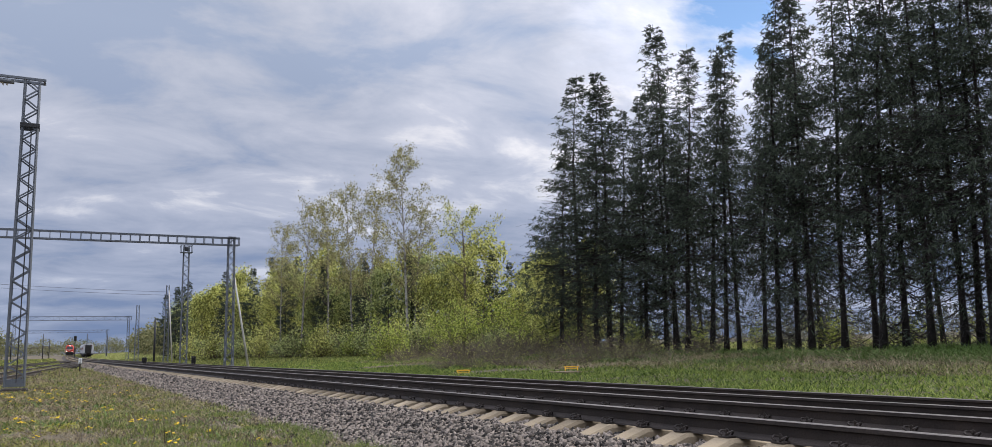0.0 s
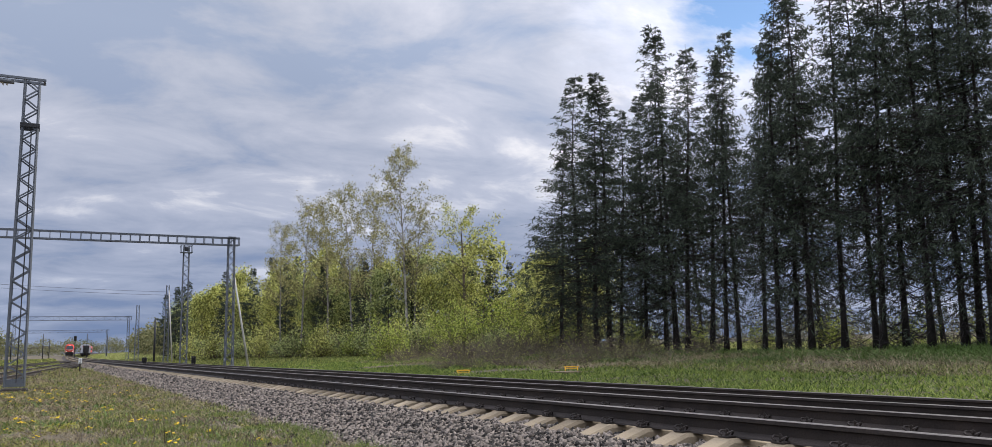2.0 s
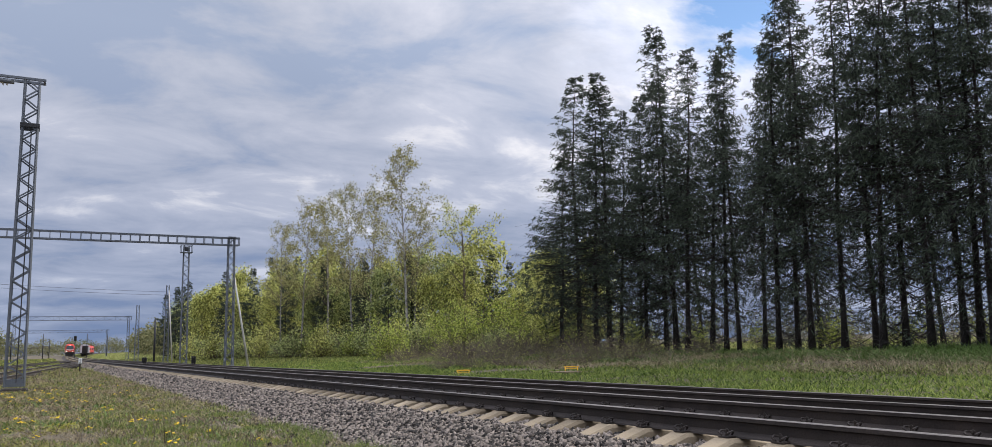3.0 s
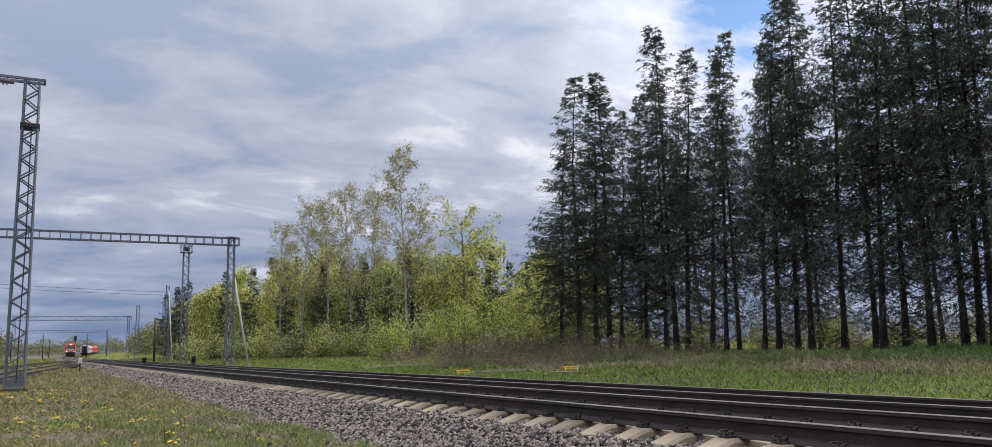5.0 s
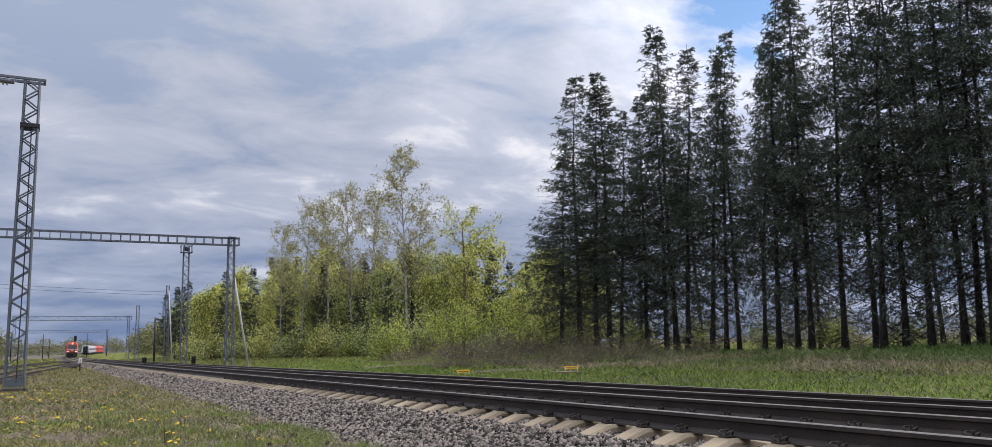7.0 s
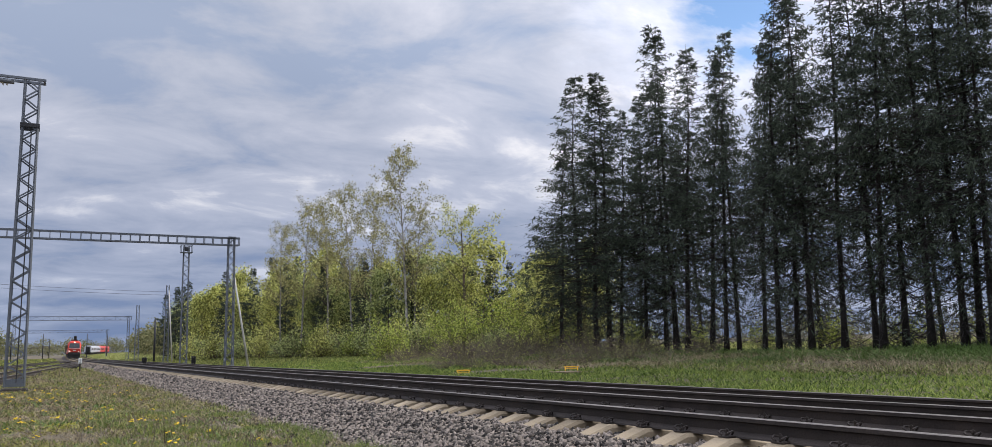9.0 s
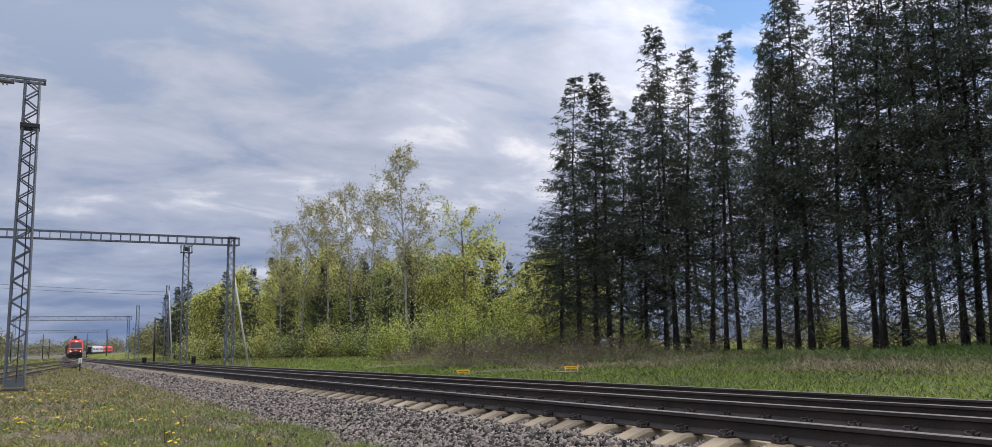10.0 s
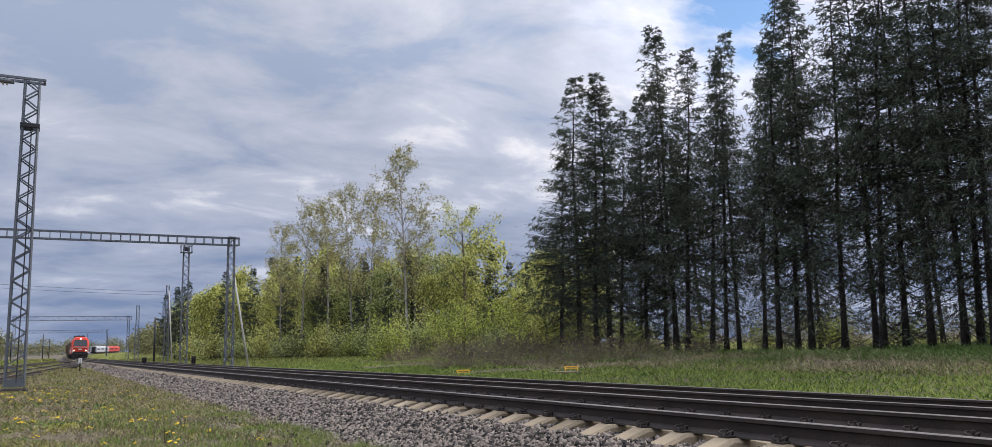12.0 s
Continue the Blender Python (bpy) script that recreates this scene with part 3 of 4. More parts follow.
def locomotive():
    """A red diesel locomotive; it faces -Y, its rail tops at z = 0."""
    L, W = 20.0, 1.45
    lo = empty("locomotive", pose(0, 0, 0), "red diesel locomotive with lit headlights, hauling wagons", "locomotive")

    def ring(y, w, z0, z1, zr, tuck):
        return [(-w, y, z0), (w, y, z0), (w, y, z1), (w - tuck, y, zr - 0.22), (w - tuck - 0.35, y, zr), (-w + tuck + 0.35, y, zr), (-w + tuck, y, zr - 0.22), (-w, y, z1)]

    body = Shape().loft([ring(0.25, W - 0.18, 1.15, 2.15, 2.3, 0.05), ring(0.0, W - 0.1, 1.1, 2.1, 2.35, 0.05), ring(0.12, W - 0.06, 1.05, 2.2, 2.5, 0.06),
                         ring(0.75, W - 0.05, 1.05, 3.3, 4.0, 0.25), ring(1.15, W, 1.05, 3.4, 4.2, 0.3), ring(2.6, W, 1.05, 3.4, 4.22, 0.3),
                         ring(L - 2, W, 1.05, 3.4, 4.22, 0.3), ring(L - 0.6, W - 0.05, 1.05, 3.3, 4.0, 0.25), ring(L, W - 0.15, 1.1, 2.2, 2.5, 0.06)])
    part("body", body, RED, lo)
    # raked windscreen, a band across the nose
    ws = Shape()
    ws.loft([[(-1.2, 0.03, 2.45), (1.2, 0.03, 2.45), (1.2, 0.22, 2.45), (-1.2, 0.22, 2.45)], [(-1.05, 0.46, 3.6), (1.05, 0.46, 3.6), (1.05, 0.66, 3.6), (-1.05, 0.66, 3.6)]])
    g = part("windscreen", ws, GLASS, lo, "dark cab windscreen")
    part("pillar", Shape().loft([[(-0.04, 0.0, 2.46), (0.04, 0.0, 2.46), (0.04, 0.06, 2.46), (-0.04, 0.06, 2.46)], [(-0.04, 0.43, 3.58), (0.04, 0.43, 3.58), (0.04, 0.49, 3.58), (-0.04, 0.49, 3.58)]]), BLACK, g)
    part("white_band", Shape().box(-1.2, -0.03, 2.2, 1.2, 0.05, 2.3, 0.01), WHITE, lo, "pale band under the windscreen")
    for x in (-0.98, 0.98):
        part("headlight", Shape().tube([(x, -0.06, 1.62), (x, 0.02, 1.62)], 0.12, 12), HEADLIGHT, lo, "lit headlight")
    part("headlight", Shape().tube([(0, 0.55, 3.84), (0, 0.74, 3.84)], 0.13, 12), HEADLIGHT, lo, "lit top headlight")
    part("badge", Shape().box(-0.3, -0.035, 1.75, 0.3, 0.02, 1.95, 0.01), WHITE, lo, "pale badge")
    part("skirt", Shape().box(-1.36, -0.05, 1.1, 1.36, 0.2, 1.42, 0.02), BLACK, lo)
    part("underframe", Shape().box(-1.4, 0.15, 0.75, 1.4, L - 0.15, 1.1, 0.05), BLACK, lo)
    part("buffer_beam", Shape().box(-1.38, -0.12, 0.72, 1.38, 0.15, 1.12, 0.03), BLACK, lo)
    part("snow_plough", Shape().loft([[(-1.3, -0.1, 0.12), (1.3, -0.1, 0.12), (1.3, 0.1, 0.12), (-1.3, 0.1, 0.12)], [(-1.35, -0.02, 0.72), (1.35, -0.02, 0.72), (1.35, 0.15, 0.72), (-1.35, 0.15, 0.72)]]), BLACK, lo)
    part("coupler", Shape().box(-0.2, -0.55, 0.8, 0.2, -0.1, 1.1, 0.05), BLACK, lo)
    for y0 in (2.2, 13.4):
        bg = part("bogie", Shape().box(-1.15, y0 - 0.3, 0.45, 1.15, y0 + 4.3, 0.8, 0.05), BLACK, lo)
        wheelset(bg, (y0 + 0.2, y0 + 2.0, y0 + 3.8), 0.53)
    part("fuel_tank", Shape().box(-1.25, 7.4, 0.3, 1.25, 12.4, 0.9, 0.1), BLACK, lo)
    for y in (3.4, 6.5, 9.5, 13, 16):
        part("roof_vent", Shape().box(-0.75, y - 0.9, 4.2, 0.75, y + 0.9, 4.42, 0.06), BLACK, lo)
    for x in (-0.35, 0.35):
        part("horn", Shape().tube([(x, 1.3, 4.2), (x, 1.3, 4.5)], [0.09, 0.13], 8), BLACK, lo)
    for side in (-1, 1):
        part("grey_stripe", Shape().box(side * 1.452, 2.4, 1.3, side * 1.468, L - 2.2, 1.75), SILVER, lo)
        for y in (1.6, L - 2.3):
            part("side_window", Shape().box(side * 1.452, y, 2.5, side * 1.47, y + 0.7, 3.2), GLASS, lo)
        for y in (4.5, 6.8, 9.1, 11.4, 13.7):
            part("grille", Shape().box(side * 1.452, y, 2.3, side * 1.475, y + 1.7, 3.2), BLACK, lo)
        part("handrail", Shape().tube([(side * 1.25, -0.1, 1.2), (side * 1.3, -0.12, 2.2)], 0.025, 6), WHITE, lo)
    return lo


def wagon():
    L = 13.8
    w = empty("goods_wagon", pose(0, 0, 0), "dull brown covered goods wagon behind the locomotive", "wagon", "goods wagons")
    part("body", Shape().loft([[(-1.42, y, 1.15), (1.42, y, 1.15), (1.45, y, 3.3), (0.9, y, 3.95), (0, y, 4.1), (-0.9, y, 3.95), (-1.45, y, 3.3)] for y in (0.4, L - 0.4)]), BROWN, w)
    part("underframe", Shape().box(-1.35, 0.1, 0.85, 1.35, L - 0.1, 1.14, 0.03), BLACK, w)
    for y in np.arange(1.0, L - 0.6, 1.1):
        for s in (-1, 1):
            part("rib", Shape().box(s * 1.44, y - 0.05, 1.15, s * 1.5, y + 0.05, 3.3), BROWN, w)
    for y0 in (1.6, 10.3):
        b = part("bogie", Shape().box(-1.1, y0 - 0.2, 0.4, 1.1, y0 + 2.1, 0.75, 0.04), BLACK, w)
        wheelset(b, (y0, y0 + 1.85), 0.47)
    return w


def coach(mat, label):
    """A passenger coach; its end at -Y has a dark gangway door."""
    L, W = 24.4, 1.53
    c = empty("passenger_coach", pose(0, 0, 0), label, "coach", "departing coaches")
    prof = lambda y, k: [(-W * k, y, 1.1), (W * k, y, 1.1), (W * k, y, 3.4), (W * 0.8 * k, y, 4.0), (W * 0.35 * k, y, 4.3), (-W * 0.35 * k, y, 4.3), (-W * 0.8 * k, y, 4.0), (-W * k, y, 3.4)]
    part("body", Shape().loft([prof(0, 0.97), prof(0.1, 1), prof(L - 0.1, 1), prof(L, 0.97)]), mat, c)
    part("gangway", Shape().box(-0.62, -0.35, 1.1, 0.62, -0.003, 3.55, 0.05), BLACK, c, "black rubber gangway at the coach end")
    part("end_panel", Shape().box(-0.95, -0.03, 1.15, 0.95, -0.004, 3.75, 0.01), DARKSTEEL, c, "dark grimy end wall")
    for x in (-1.05, 1.05):
        part("tail_light", Shape().tube([(x, -0.07, 3.5), (x, -0.03, 3.5)], 0.1, 8), RED, c)
    part("underframe", Shape().box(-1.4, 0.1, 0.55, 1.4, L - 0.1, 1.1, 0.05), BLACK, c)
    for y0 in (2.4, L - 5.0):
        b = part("bogie", Shape().box(-1.1, y0 - 0.3, 0.35, 1.1, y0 + 2.8, 0.75, 0.04), BLACK, c)
        wheelset(b, (y0, y0 + 2.5), 0.47)
    for s in (-1, 1):
        for k in range(9):
            y = 3.0 + k * 2.05
            part("window", Shape().box(s * 1.532, y, 2.15, s * 1.55, y + 1.25, 3.0), GLASS, c)
    return c


LOCO = locomotive()
first_wagon = wagon()
WAGONS = [first_wagon] + [copy_thing(first_wagon, pose(0, 0, 0)) for _ in range(5)]
silver_coach = coach(SILVER, "silver-grey passenger coach with a dark end door, departing")
red_coach = coach(RED, "red passenger coach of the departing train")
COACHES = [silver_coach] + [copy_thing(silver_coach, pose(0, 0, 0)) for _ in range(2)] + [red_coach, copy_thing(red_coach, pose(0, 0, 0))]


# ---- trees ----
def cards(p, d, n, length, width):
    """Small pointed leaf pieces: base points p, directions d, side hints n; two triangles each."""
    d = d / (np.linalg.norm(d, axis=1, keepdims=True) + 1e-9)
    s = np.cross(d, n)
    s /= np.linalg.norm(s, axis=1, keepdims=True) + 1e-9
    L, w = length[:, None], width[:, None]
    v = np.stack([p, p + d * L * 0.45 + s * w / 2, p + d * L, p + d * L * 0.5 - s * w / 2], 1)
    k = len(p)
    return v.reshape(-1, 3), np.arange(4 * k).reshape(k, 4)


def sticks(a, b, ra, rb):
    """Three-sided tapering sticks from a to b, joined into one set of quads."""
    d = b - a
    d = d / (np.linalg.norm(d, axis=1, keepdims=True) + 1e-9)
    h = np.where(np.abs(d[:, 2:3]) < 0.9, np.array([[0, 0, 1.0]]), np.array([[1.0, 0, 0]]))
    s = np.cross(d, h)
    s /= np.linalg.norm(s, axis=1, keepdims=True) + 1e-9
    t = np.cross(d, s)
    ring = [s * math.cos(w) + t * math.sin(w) for w in (0, 2.094, 4.189)]
    v = np.stack([a + r * ra[:, None] for r in ring] + [b + r * rb[:, None] for r in ring], 1)
    k = len(a)
    base = (np.arange(k) * 6)[:, None, None]
    f = np.array([[0, 1, 4, 3], [1, 2, 5, 4], [2, 0, 3, 5]])[None] + base
    return v.reshape(-1, 3), f.reshape(-1, 4)


def trunk_shape(h, r, lean, rg, taper=0.75):
    pts, rad = [], []
    off = Vector((0, 0, 0))
    for i in range(13):
        t = i / 12
        off += Vector((rg.normal(0, 0.045), rg.normal(0, 0.045), 0)) * h * 0.09
        pts.append(Vector((lean[0] * t, lean[1] * t, h * t - 0.25 * (i == 0))) + off * t)
        rad.append(r * ((1 - t) ** taper * 0.92 + 0.04) * (1.35 if i == 0 else 1.0))
    return Shape().tube(pts, rad, 9), np.array([tuple(p) for p in pts])


def spruce(seed, h, reach, crown_from, dense, label, step=1.0, clump=1.0):
    rg = np.random.default_rng(seed)
    tree = empty("spruce", pose(0, 0, 0), label, "tree", "row of spruces")
    shape, axis = trunk_shape(h, 0.0078 * h, (rg.normal(0, 0.15), rg.normal(0, 0.15)), rg, 1.15)
    part("trunk", shape, BARK, tree, "dark scaly trunk", smooth=True)
    P, D, N, LN, WD, A, B, RA, RB = [], [], [], [], [], [], [], [], []
    seg, fine = 4, clump == 1.0
    z = h * 0.045
    while z < h * 0.99:
        t = z / h
        live = t > crown_from * (0.8 + 0.4 * rg.random())
        centre = np.array([np.interp(z, axis[:, 2], axis[:, 0]), np.interp(z, axis[:, 2], axis[:, 1]), z])
        for k in range(rg.integers(5, 8) if live else rg.integers(3, 6)):
            az = rg.random() * math.tau
            lump = 0.86 + 0.26 * math.sin(az * 2 + z * 0.8 + seed) * math.cos(az + z * 0.37)
            ln = reach * min(1.0, (1 - t) / 0.66) ** 0.92 * rg.uniform(0.5, 1.15) * lump + 0.16
            if t < 0.3:
                ln *= 0.65 + t
            out = np.array([math.cos(az), math.sin(az), 0])
            side = np.array([-out[1], out[0], 0])
            rise = 0.85 * t ** 1.5 - 0.42 + rg.normal(0, 0.13)
            w = np.arange(seg + 1) / seg
            q = centre + out * (ln * w)[:, None] + side * (rg.normal(0, 0.10) * ln * w * w)[:, None]
            q[:, 2] += ln * (rise * w - 0.30 * w * (1 - w) * (1 - t) + 0.18 * w ** 3)
            A.append(q[:-1])
            B.append(q[1:])
            rr = 0.008 + 0.009 * ln
            RA.append(rr * (1 - w[:-1] * 0.85))
            RB.append(rr * (1 - w[1:] * 0.85))
            if t < 0.5 and fine:
                # bare side twigs low on the tree
                m = 3
                a0 = q[rg.integers(1, seg + 1, m)]
                A.append(a0)
                B.append(a0 + out * rg.uniform(0.05, 0.5, (m, 1)) + np.stack([rg.normal(0, 0.3, m), rg.normal(0, 0.3, m), rg.uniform(-0.6, 0.1, m)], 1))
                RA.append(np.full(m, 0.009))
                RB.append(np.full(m, 0.003))
            gap = math.sin(z * 1.9 + az * 1.0 + seed) + math.sin(z * 0.83 - az * 2.0 + seed * 2.1)
            thin = min(1.0, 0.36 + (t - crown_from) * 1.8) * (0.78 + 0.5 * t) * (0.12 if gap < -0.55 and t < 0.88 else 0.3 if rg.random() < 0.12 else 1.0)
            m = int(ln / 0.10 * dense * thin + 2 * (t > 0.9)) if live else int(ln / 0.5 * dense * rg.random())
            if m < 1:
                continue
            # side shoots hang from the branch, each with several needle sprays
            w = rg.random(m) ** 0.75 * 0.9 + 0.10
            pos = np.stack([np.interp(w * seg, range(seg + 1), q[:, i]) for i in range(3)], 1)
            d = out[None] * rg.uniform(0.15, 0.9, m)[:, None] + side[None] * (rg.choice([-1, 1], m) * rg.uniform(0.1, 0.9, m))[:, None]
            d[:, 2] -= rg.uniform(0.1, 2.3, m) * (1.0 - 0.85 * t)
            d /= np.linalg.norm(d, axis=1, keepdims=True)
            sl = (0.20 + 0.50 * (1 - w * 0.6)) * min(1.0, 0.25 + ln * 0.5) * rg.uniform(0.5, 1.25, m)
            n = 7
            u = np.tile(np.arange(n) / n, m)[:, None]
            pp = np.repeat(pos, n, 0) + np.repeat(d * sl[:, None], n, 0) * u
            dd = np.repeat(d, n, 0) + rg.normal(0, 0.45, (m * n, 3))
            P.append(pp)
            D.append(dd)
            N.append(rg.normal(0, 1, (m * n, 3)))
            LN.append(rg.uniform(0.12, 0.30, m * n) * clump * (1.0 - 0.3 * t))
            WD.append(rg.uniform(0.028, 0.058, m * n) * clump)
        z += rg.uniform(0.20, 0.36) * step
    cat = np.concatenate
    v1, f1 = sticks(cat(A), cat(B), cat(RA), cat(RB))
    tagged(part("branching", mesh_of("branching", v1, f1, BARK), BARK, tree, "thin dark branches, the lower ones bare"), kind="stuff")
    v2, f2 = cards(cat(P), cat(D), cat(N), cat(LN), cat(WD))
    part("crown", mesh_of("crown", v2, f2, NEEDLE), NEEDLE, tree, "drooping dark green needle sprays")
    return tree


def broadleaf(seed, h, r, spread, start, leaves, size, bark, leaf, label, category="tree", name="birch", upright=0.9, group="", limbs=26, fork=False):
    rg = np.random.default_rng(seed)
    tree = empty(name, pose(0, 0, 0), label, category, group)
    shape, axis = trunk_shape(h * 0.97, r, (rg.normal(0, 0.03) * h, rg.normal(0, 0.03) * h), rg)
    part("trunk", shape, bark, tree, smooth=True)
    A, B, RA, RB, tips = [], [], [], [], []
    for k in range(limbs):
        t = start + (0.97 - start) * ((k + rg.random()) / limbs)
        z = t * h
        c = np.array([np.interp(z, axis[:, 2], axis[:, i]) for i in range(3)])
        az = k * 2.4 + rg.normal(0, 0.5)
        u = (t - start) / (1 - start)
        ln = spread * (0.35 + 1.0 * math.sin(math.pi * min(1, 0.18 + u * 0.82)) ** 0.8) * rg.uniform(0.65, 1.2)
        if fork and k in (3, 6):
            ln *= 1.7
        d = np.array([math.cos(az), math.sin(az), upright * rg.uniform(0.6, 1.3)])
        p, rad = c, r * (1 - t) * 0.55 + 0.012
        for i in range(5):
            e = p + d / np.linalg.norm(d) * ln / 5
            A.append(p), B.append(e), RA.append(rad), RB.append(rad * 0.72)
            rad *= 0.72
            for _ in range(2 if i else 1):
                sd = d + rg.normal(0, 0.75, 3)
                sl = ln * rg.uniform(0.16, 0.42)
                f = e + sd / np.linalg.norm(sd) * sl
                A.append(e), B.append(f), RA.append(rad * 0.55), RB.append(0.006)
                tips.append((e, f))
                g = f + np.array([rg.normal(0, 0.25), rg.normal(0, 0.25), -0.45]) * sl * 0.8
                if size < 0.2:
                    A.append(f), B.append(g), RA.append(0.007), RB.append(0.004)
                tips.append((f, g))
            p, d = e, d + np.array([rg.normal(0, 0.16), rg.normal(0, 0.16), -0.10 + 0.1 * rg.normal()])
        tips.append((A[-1], p))
    v1, f1 = sticks(np.array(A), np.array(B), np.array(RA), np.array(RB))
    tagged(part("branching", mesh_of("branching", v1, f1, bark if bark is not BIRCHBARK else TWIG), TWIG, tree), kind="stuff")
    a, b = np.array([x for x, _ in tips]), np.array([y for _, y in tips])
    # leaves gather in clumps, some twigs stay nearly bare
    share = rg.random(len(a)) ** 3.2
    i = rg.choice(len(a), leaves, p=share / share.sum())
    w = rg.random(leaves)[:, None]
    p = a[i] * (1 - w) + b[i] * w + rg.normal(0, size * 1.4, (leaves, 3))
    d = rg.normal(0, 1, (leaves, 3)) + np.array([0, 0, -0.6])
    v2, f2 = cards(p, d, rg.normal(0, 1, (leaves, 3)), rg.uniform(0.7, 1.4, leaves) * size, rg.uniform(0.5, 0.95, leaves) * size)
    part("crown", mesh_of("crown", v2, f2, leaf), leaf, tree)
    return tree


def shrub(seed, h, w, leaves, size, leaf, label, name="shrub", twigs=60):
    rg = np.random.default_rng(seed)
    s = empty(name, pose(0, 0, 0), label, "shrub", "shrubs before the wood")
    az, tilt = rg.random(twigs) * math.tau, rg.random(twigs) ** 0.6
    ln = h * (0.35 + 0.75 * rg.random(twigs) ** 0.8) * (0.8 + 0.35 * np.sin(az * 2 + seed))
    top = np.stack([np.cos(az) * tilt * w, np.sin(az) * tilt * w, ln * (1 - 0.45 * tilt ** 2)], 1)
    foot = np.stack([np.cos(az) * tilt * w * 0.25, np.sin(az) * tilt * w * 0.25, np.full(twigs, -0.1)], 1)
    mid = (foot + top) / 2 + rg.normal(0, 0.08 * h, (twigs, 3)) + np.array([0, 0, 0.1 * h])
    a, b = np.concatenate([foot, mid]), np.concatenate([mid, top])
    side = b[rg.integers(0, twigs * 2, twigs * 3)]
    sb = side + rg.normal(0, 0.16 * h, (twigs * 3, 3)) + np.array([0, 0, 0.08 * h])
    v, f = sticks(np.concatenate([a, side]), np.concatenate([b, sb]), np.concatenate([np.full(twigs * 2, 0.016), np.full(twigs * 3, 0.008)]), np.concatenate([np.full(twigs * 2, 0.009), np.full(twigs * 3, 0.004)]))
    part("stem_tangle", mesh_of("stem_tangle", v, f, TWIG), TWIG, s, "thin brown stems")
    if leaves:
        A, B = np.concatenate([mid, side]), np.concatenate([top, sb])
        i, q = rg.integers(0, len(A), leaves), rg.random(leaves)[:, None]
        p = A[i] * (1 - q) + B[i] * q + rg.normal(0, size * 1.5, (leaves, 3))
        p[:, 2] = np.maximum(p[:, 2], 0.05)
        v2, f2 = cards(p, rg.normal(0, 1, (leaves, 3)), rg.normal(0, 1, (leaves, 3)), rg.uniform(0.7, 1.4, leaves) * size, rg.uniform(0.5, 0.95, leaves) * size)
        part("foliage", mesh_of("foliage", v2, f2, leaf), leaf, s)
    return s


def plant(source, used, x, y, turn, size=1.0, sink=0.0, lean=(0, 0), wide=1.0):
    """Sets the first one in place, then copies of it."""
    m = pose(x, y, ground_z(x, y) - sink, lean[0], lean[1]) @ pose(0, 0, 0, 0, 0, turn)
    ob = source if source not in used else copy_thing(source, m)
    used.add(source)
    ob.matrix_basis = m
    ob.scale = (size * wide, size * wide, size)
    return ob


used = set()
BANK = material("lush_grass", (0.045, 0.080, 0.014), (0.25, 0.31, 0.068), 0.4, 7, 0.8, bump=0, island=0.7, through_light=0.4)
SPRUCES = [spruce(11, 18.5, 2.55, 0.15, 0.98, "tall dark spruce with a bare lower trunk"), spruce(12, 18.5, 2.15, 0.18, 0.92, "tall dark spruce with a bare lower trunk"),
           spruce(13, 18.5, 2.0, 0.24, 0.80, "tall thin spruce with many bare lower branches"), spruce(14, 18.5, 2.75, 0.13, 1.0, "dense dark spruce in a close row")]
INNER = spruce(15, 18.5, 3.6, 0.06, 0.5, "dark spruce standing among the leafy trees", 1.5, 2.1)
# the row: x, y, kind, height in metres, lean of the top along the row
ROW = ((31.0, 46.3, 3, 14.1, -0.3), (31.4, 44.6, 0, 19.1, -0.6), (30.6, 41.8, 1, 17.3, -0.6), (31.2, 41.2, 0, 18.0, -0.7), (30.7, 39.4, 0, 15.0, -0.6), (31.0, 37.7, 3, 15.7, -0.3),
       (31.6, 36.3, 1, 16.8, -0.3), (31.4, 34.9, 3, 19.4, -0.3), (30.6, 33.5, 1, 17.3, -0.7), (31.2, 32.6, 2, 16.2, -0.7), (30.7, 30.7, 0, 17.1, -0.9), (31.0, 29.8, 2, 16.0, -0.8), (31.4, 28.9, 1, 15.9, -0.9),
       (30.6, 27.6, 2, 19.2, -0.8), (31.2, 26.6, 0, 18.2, -0.5), (30.7, 25.1, 3, 19.4, -0.4), (31.0, 24.0, 1, 19.6, -0.6), (31.4, 23.0, 0, 18.8, -0.3), (30.6, 21.7, 2, 19.6, -0.5),
       (31.2, 20.8, 3, 19.0, -0.4), (30.7, 19.8, 1, 19.8, -0.5), (31.0, 18.9, 0, 19.2, -0.4), (31.4, 18.1, 2, 19.6, -0.6), (30.6, 16.9, 3, 19.0, -0.4), (31.2, 16.0, 1, 19.4, -0.5), (30.8, 14.4, 0, 19.0, -0.3))
SWAYING = []
for i, (x, y, k, h, top) in enumerate(ROW):
    SWAYING.append((plant(SPRUCES[k], used, x, y + 0.35 * math.sin(i * 4.7) * (y < 40), i * 77, h / 18.5, lean=(-math.degrees(top / h), 0.8 * math.cos(i * 3.1)), wide=1.5 if y > 46 else 1.4 if y > 40 else 1.2 if y > 32 else 1.0), 0.16, 0.12 * math.sin(i * 1.7)))
for i in range(6):
    plant(SPRUCES[2], used, 34.0 + (i * 37 % 10) * 0.2, 41.5 - i * 4.9 + (i * 53 % 7) * 0.2, i * 131 + 40, 0.74 + (i * 29 % 10) * 0.014)

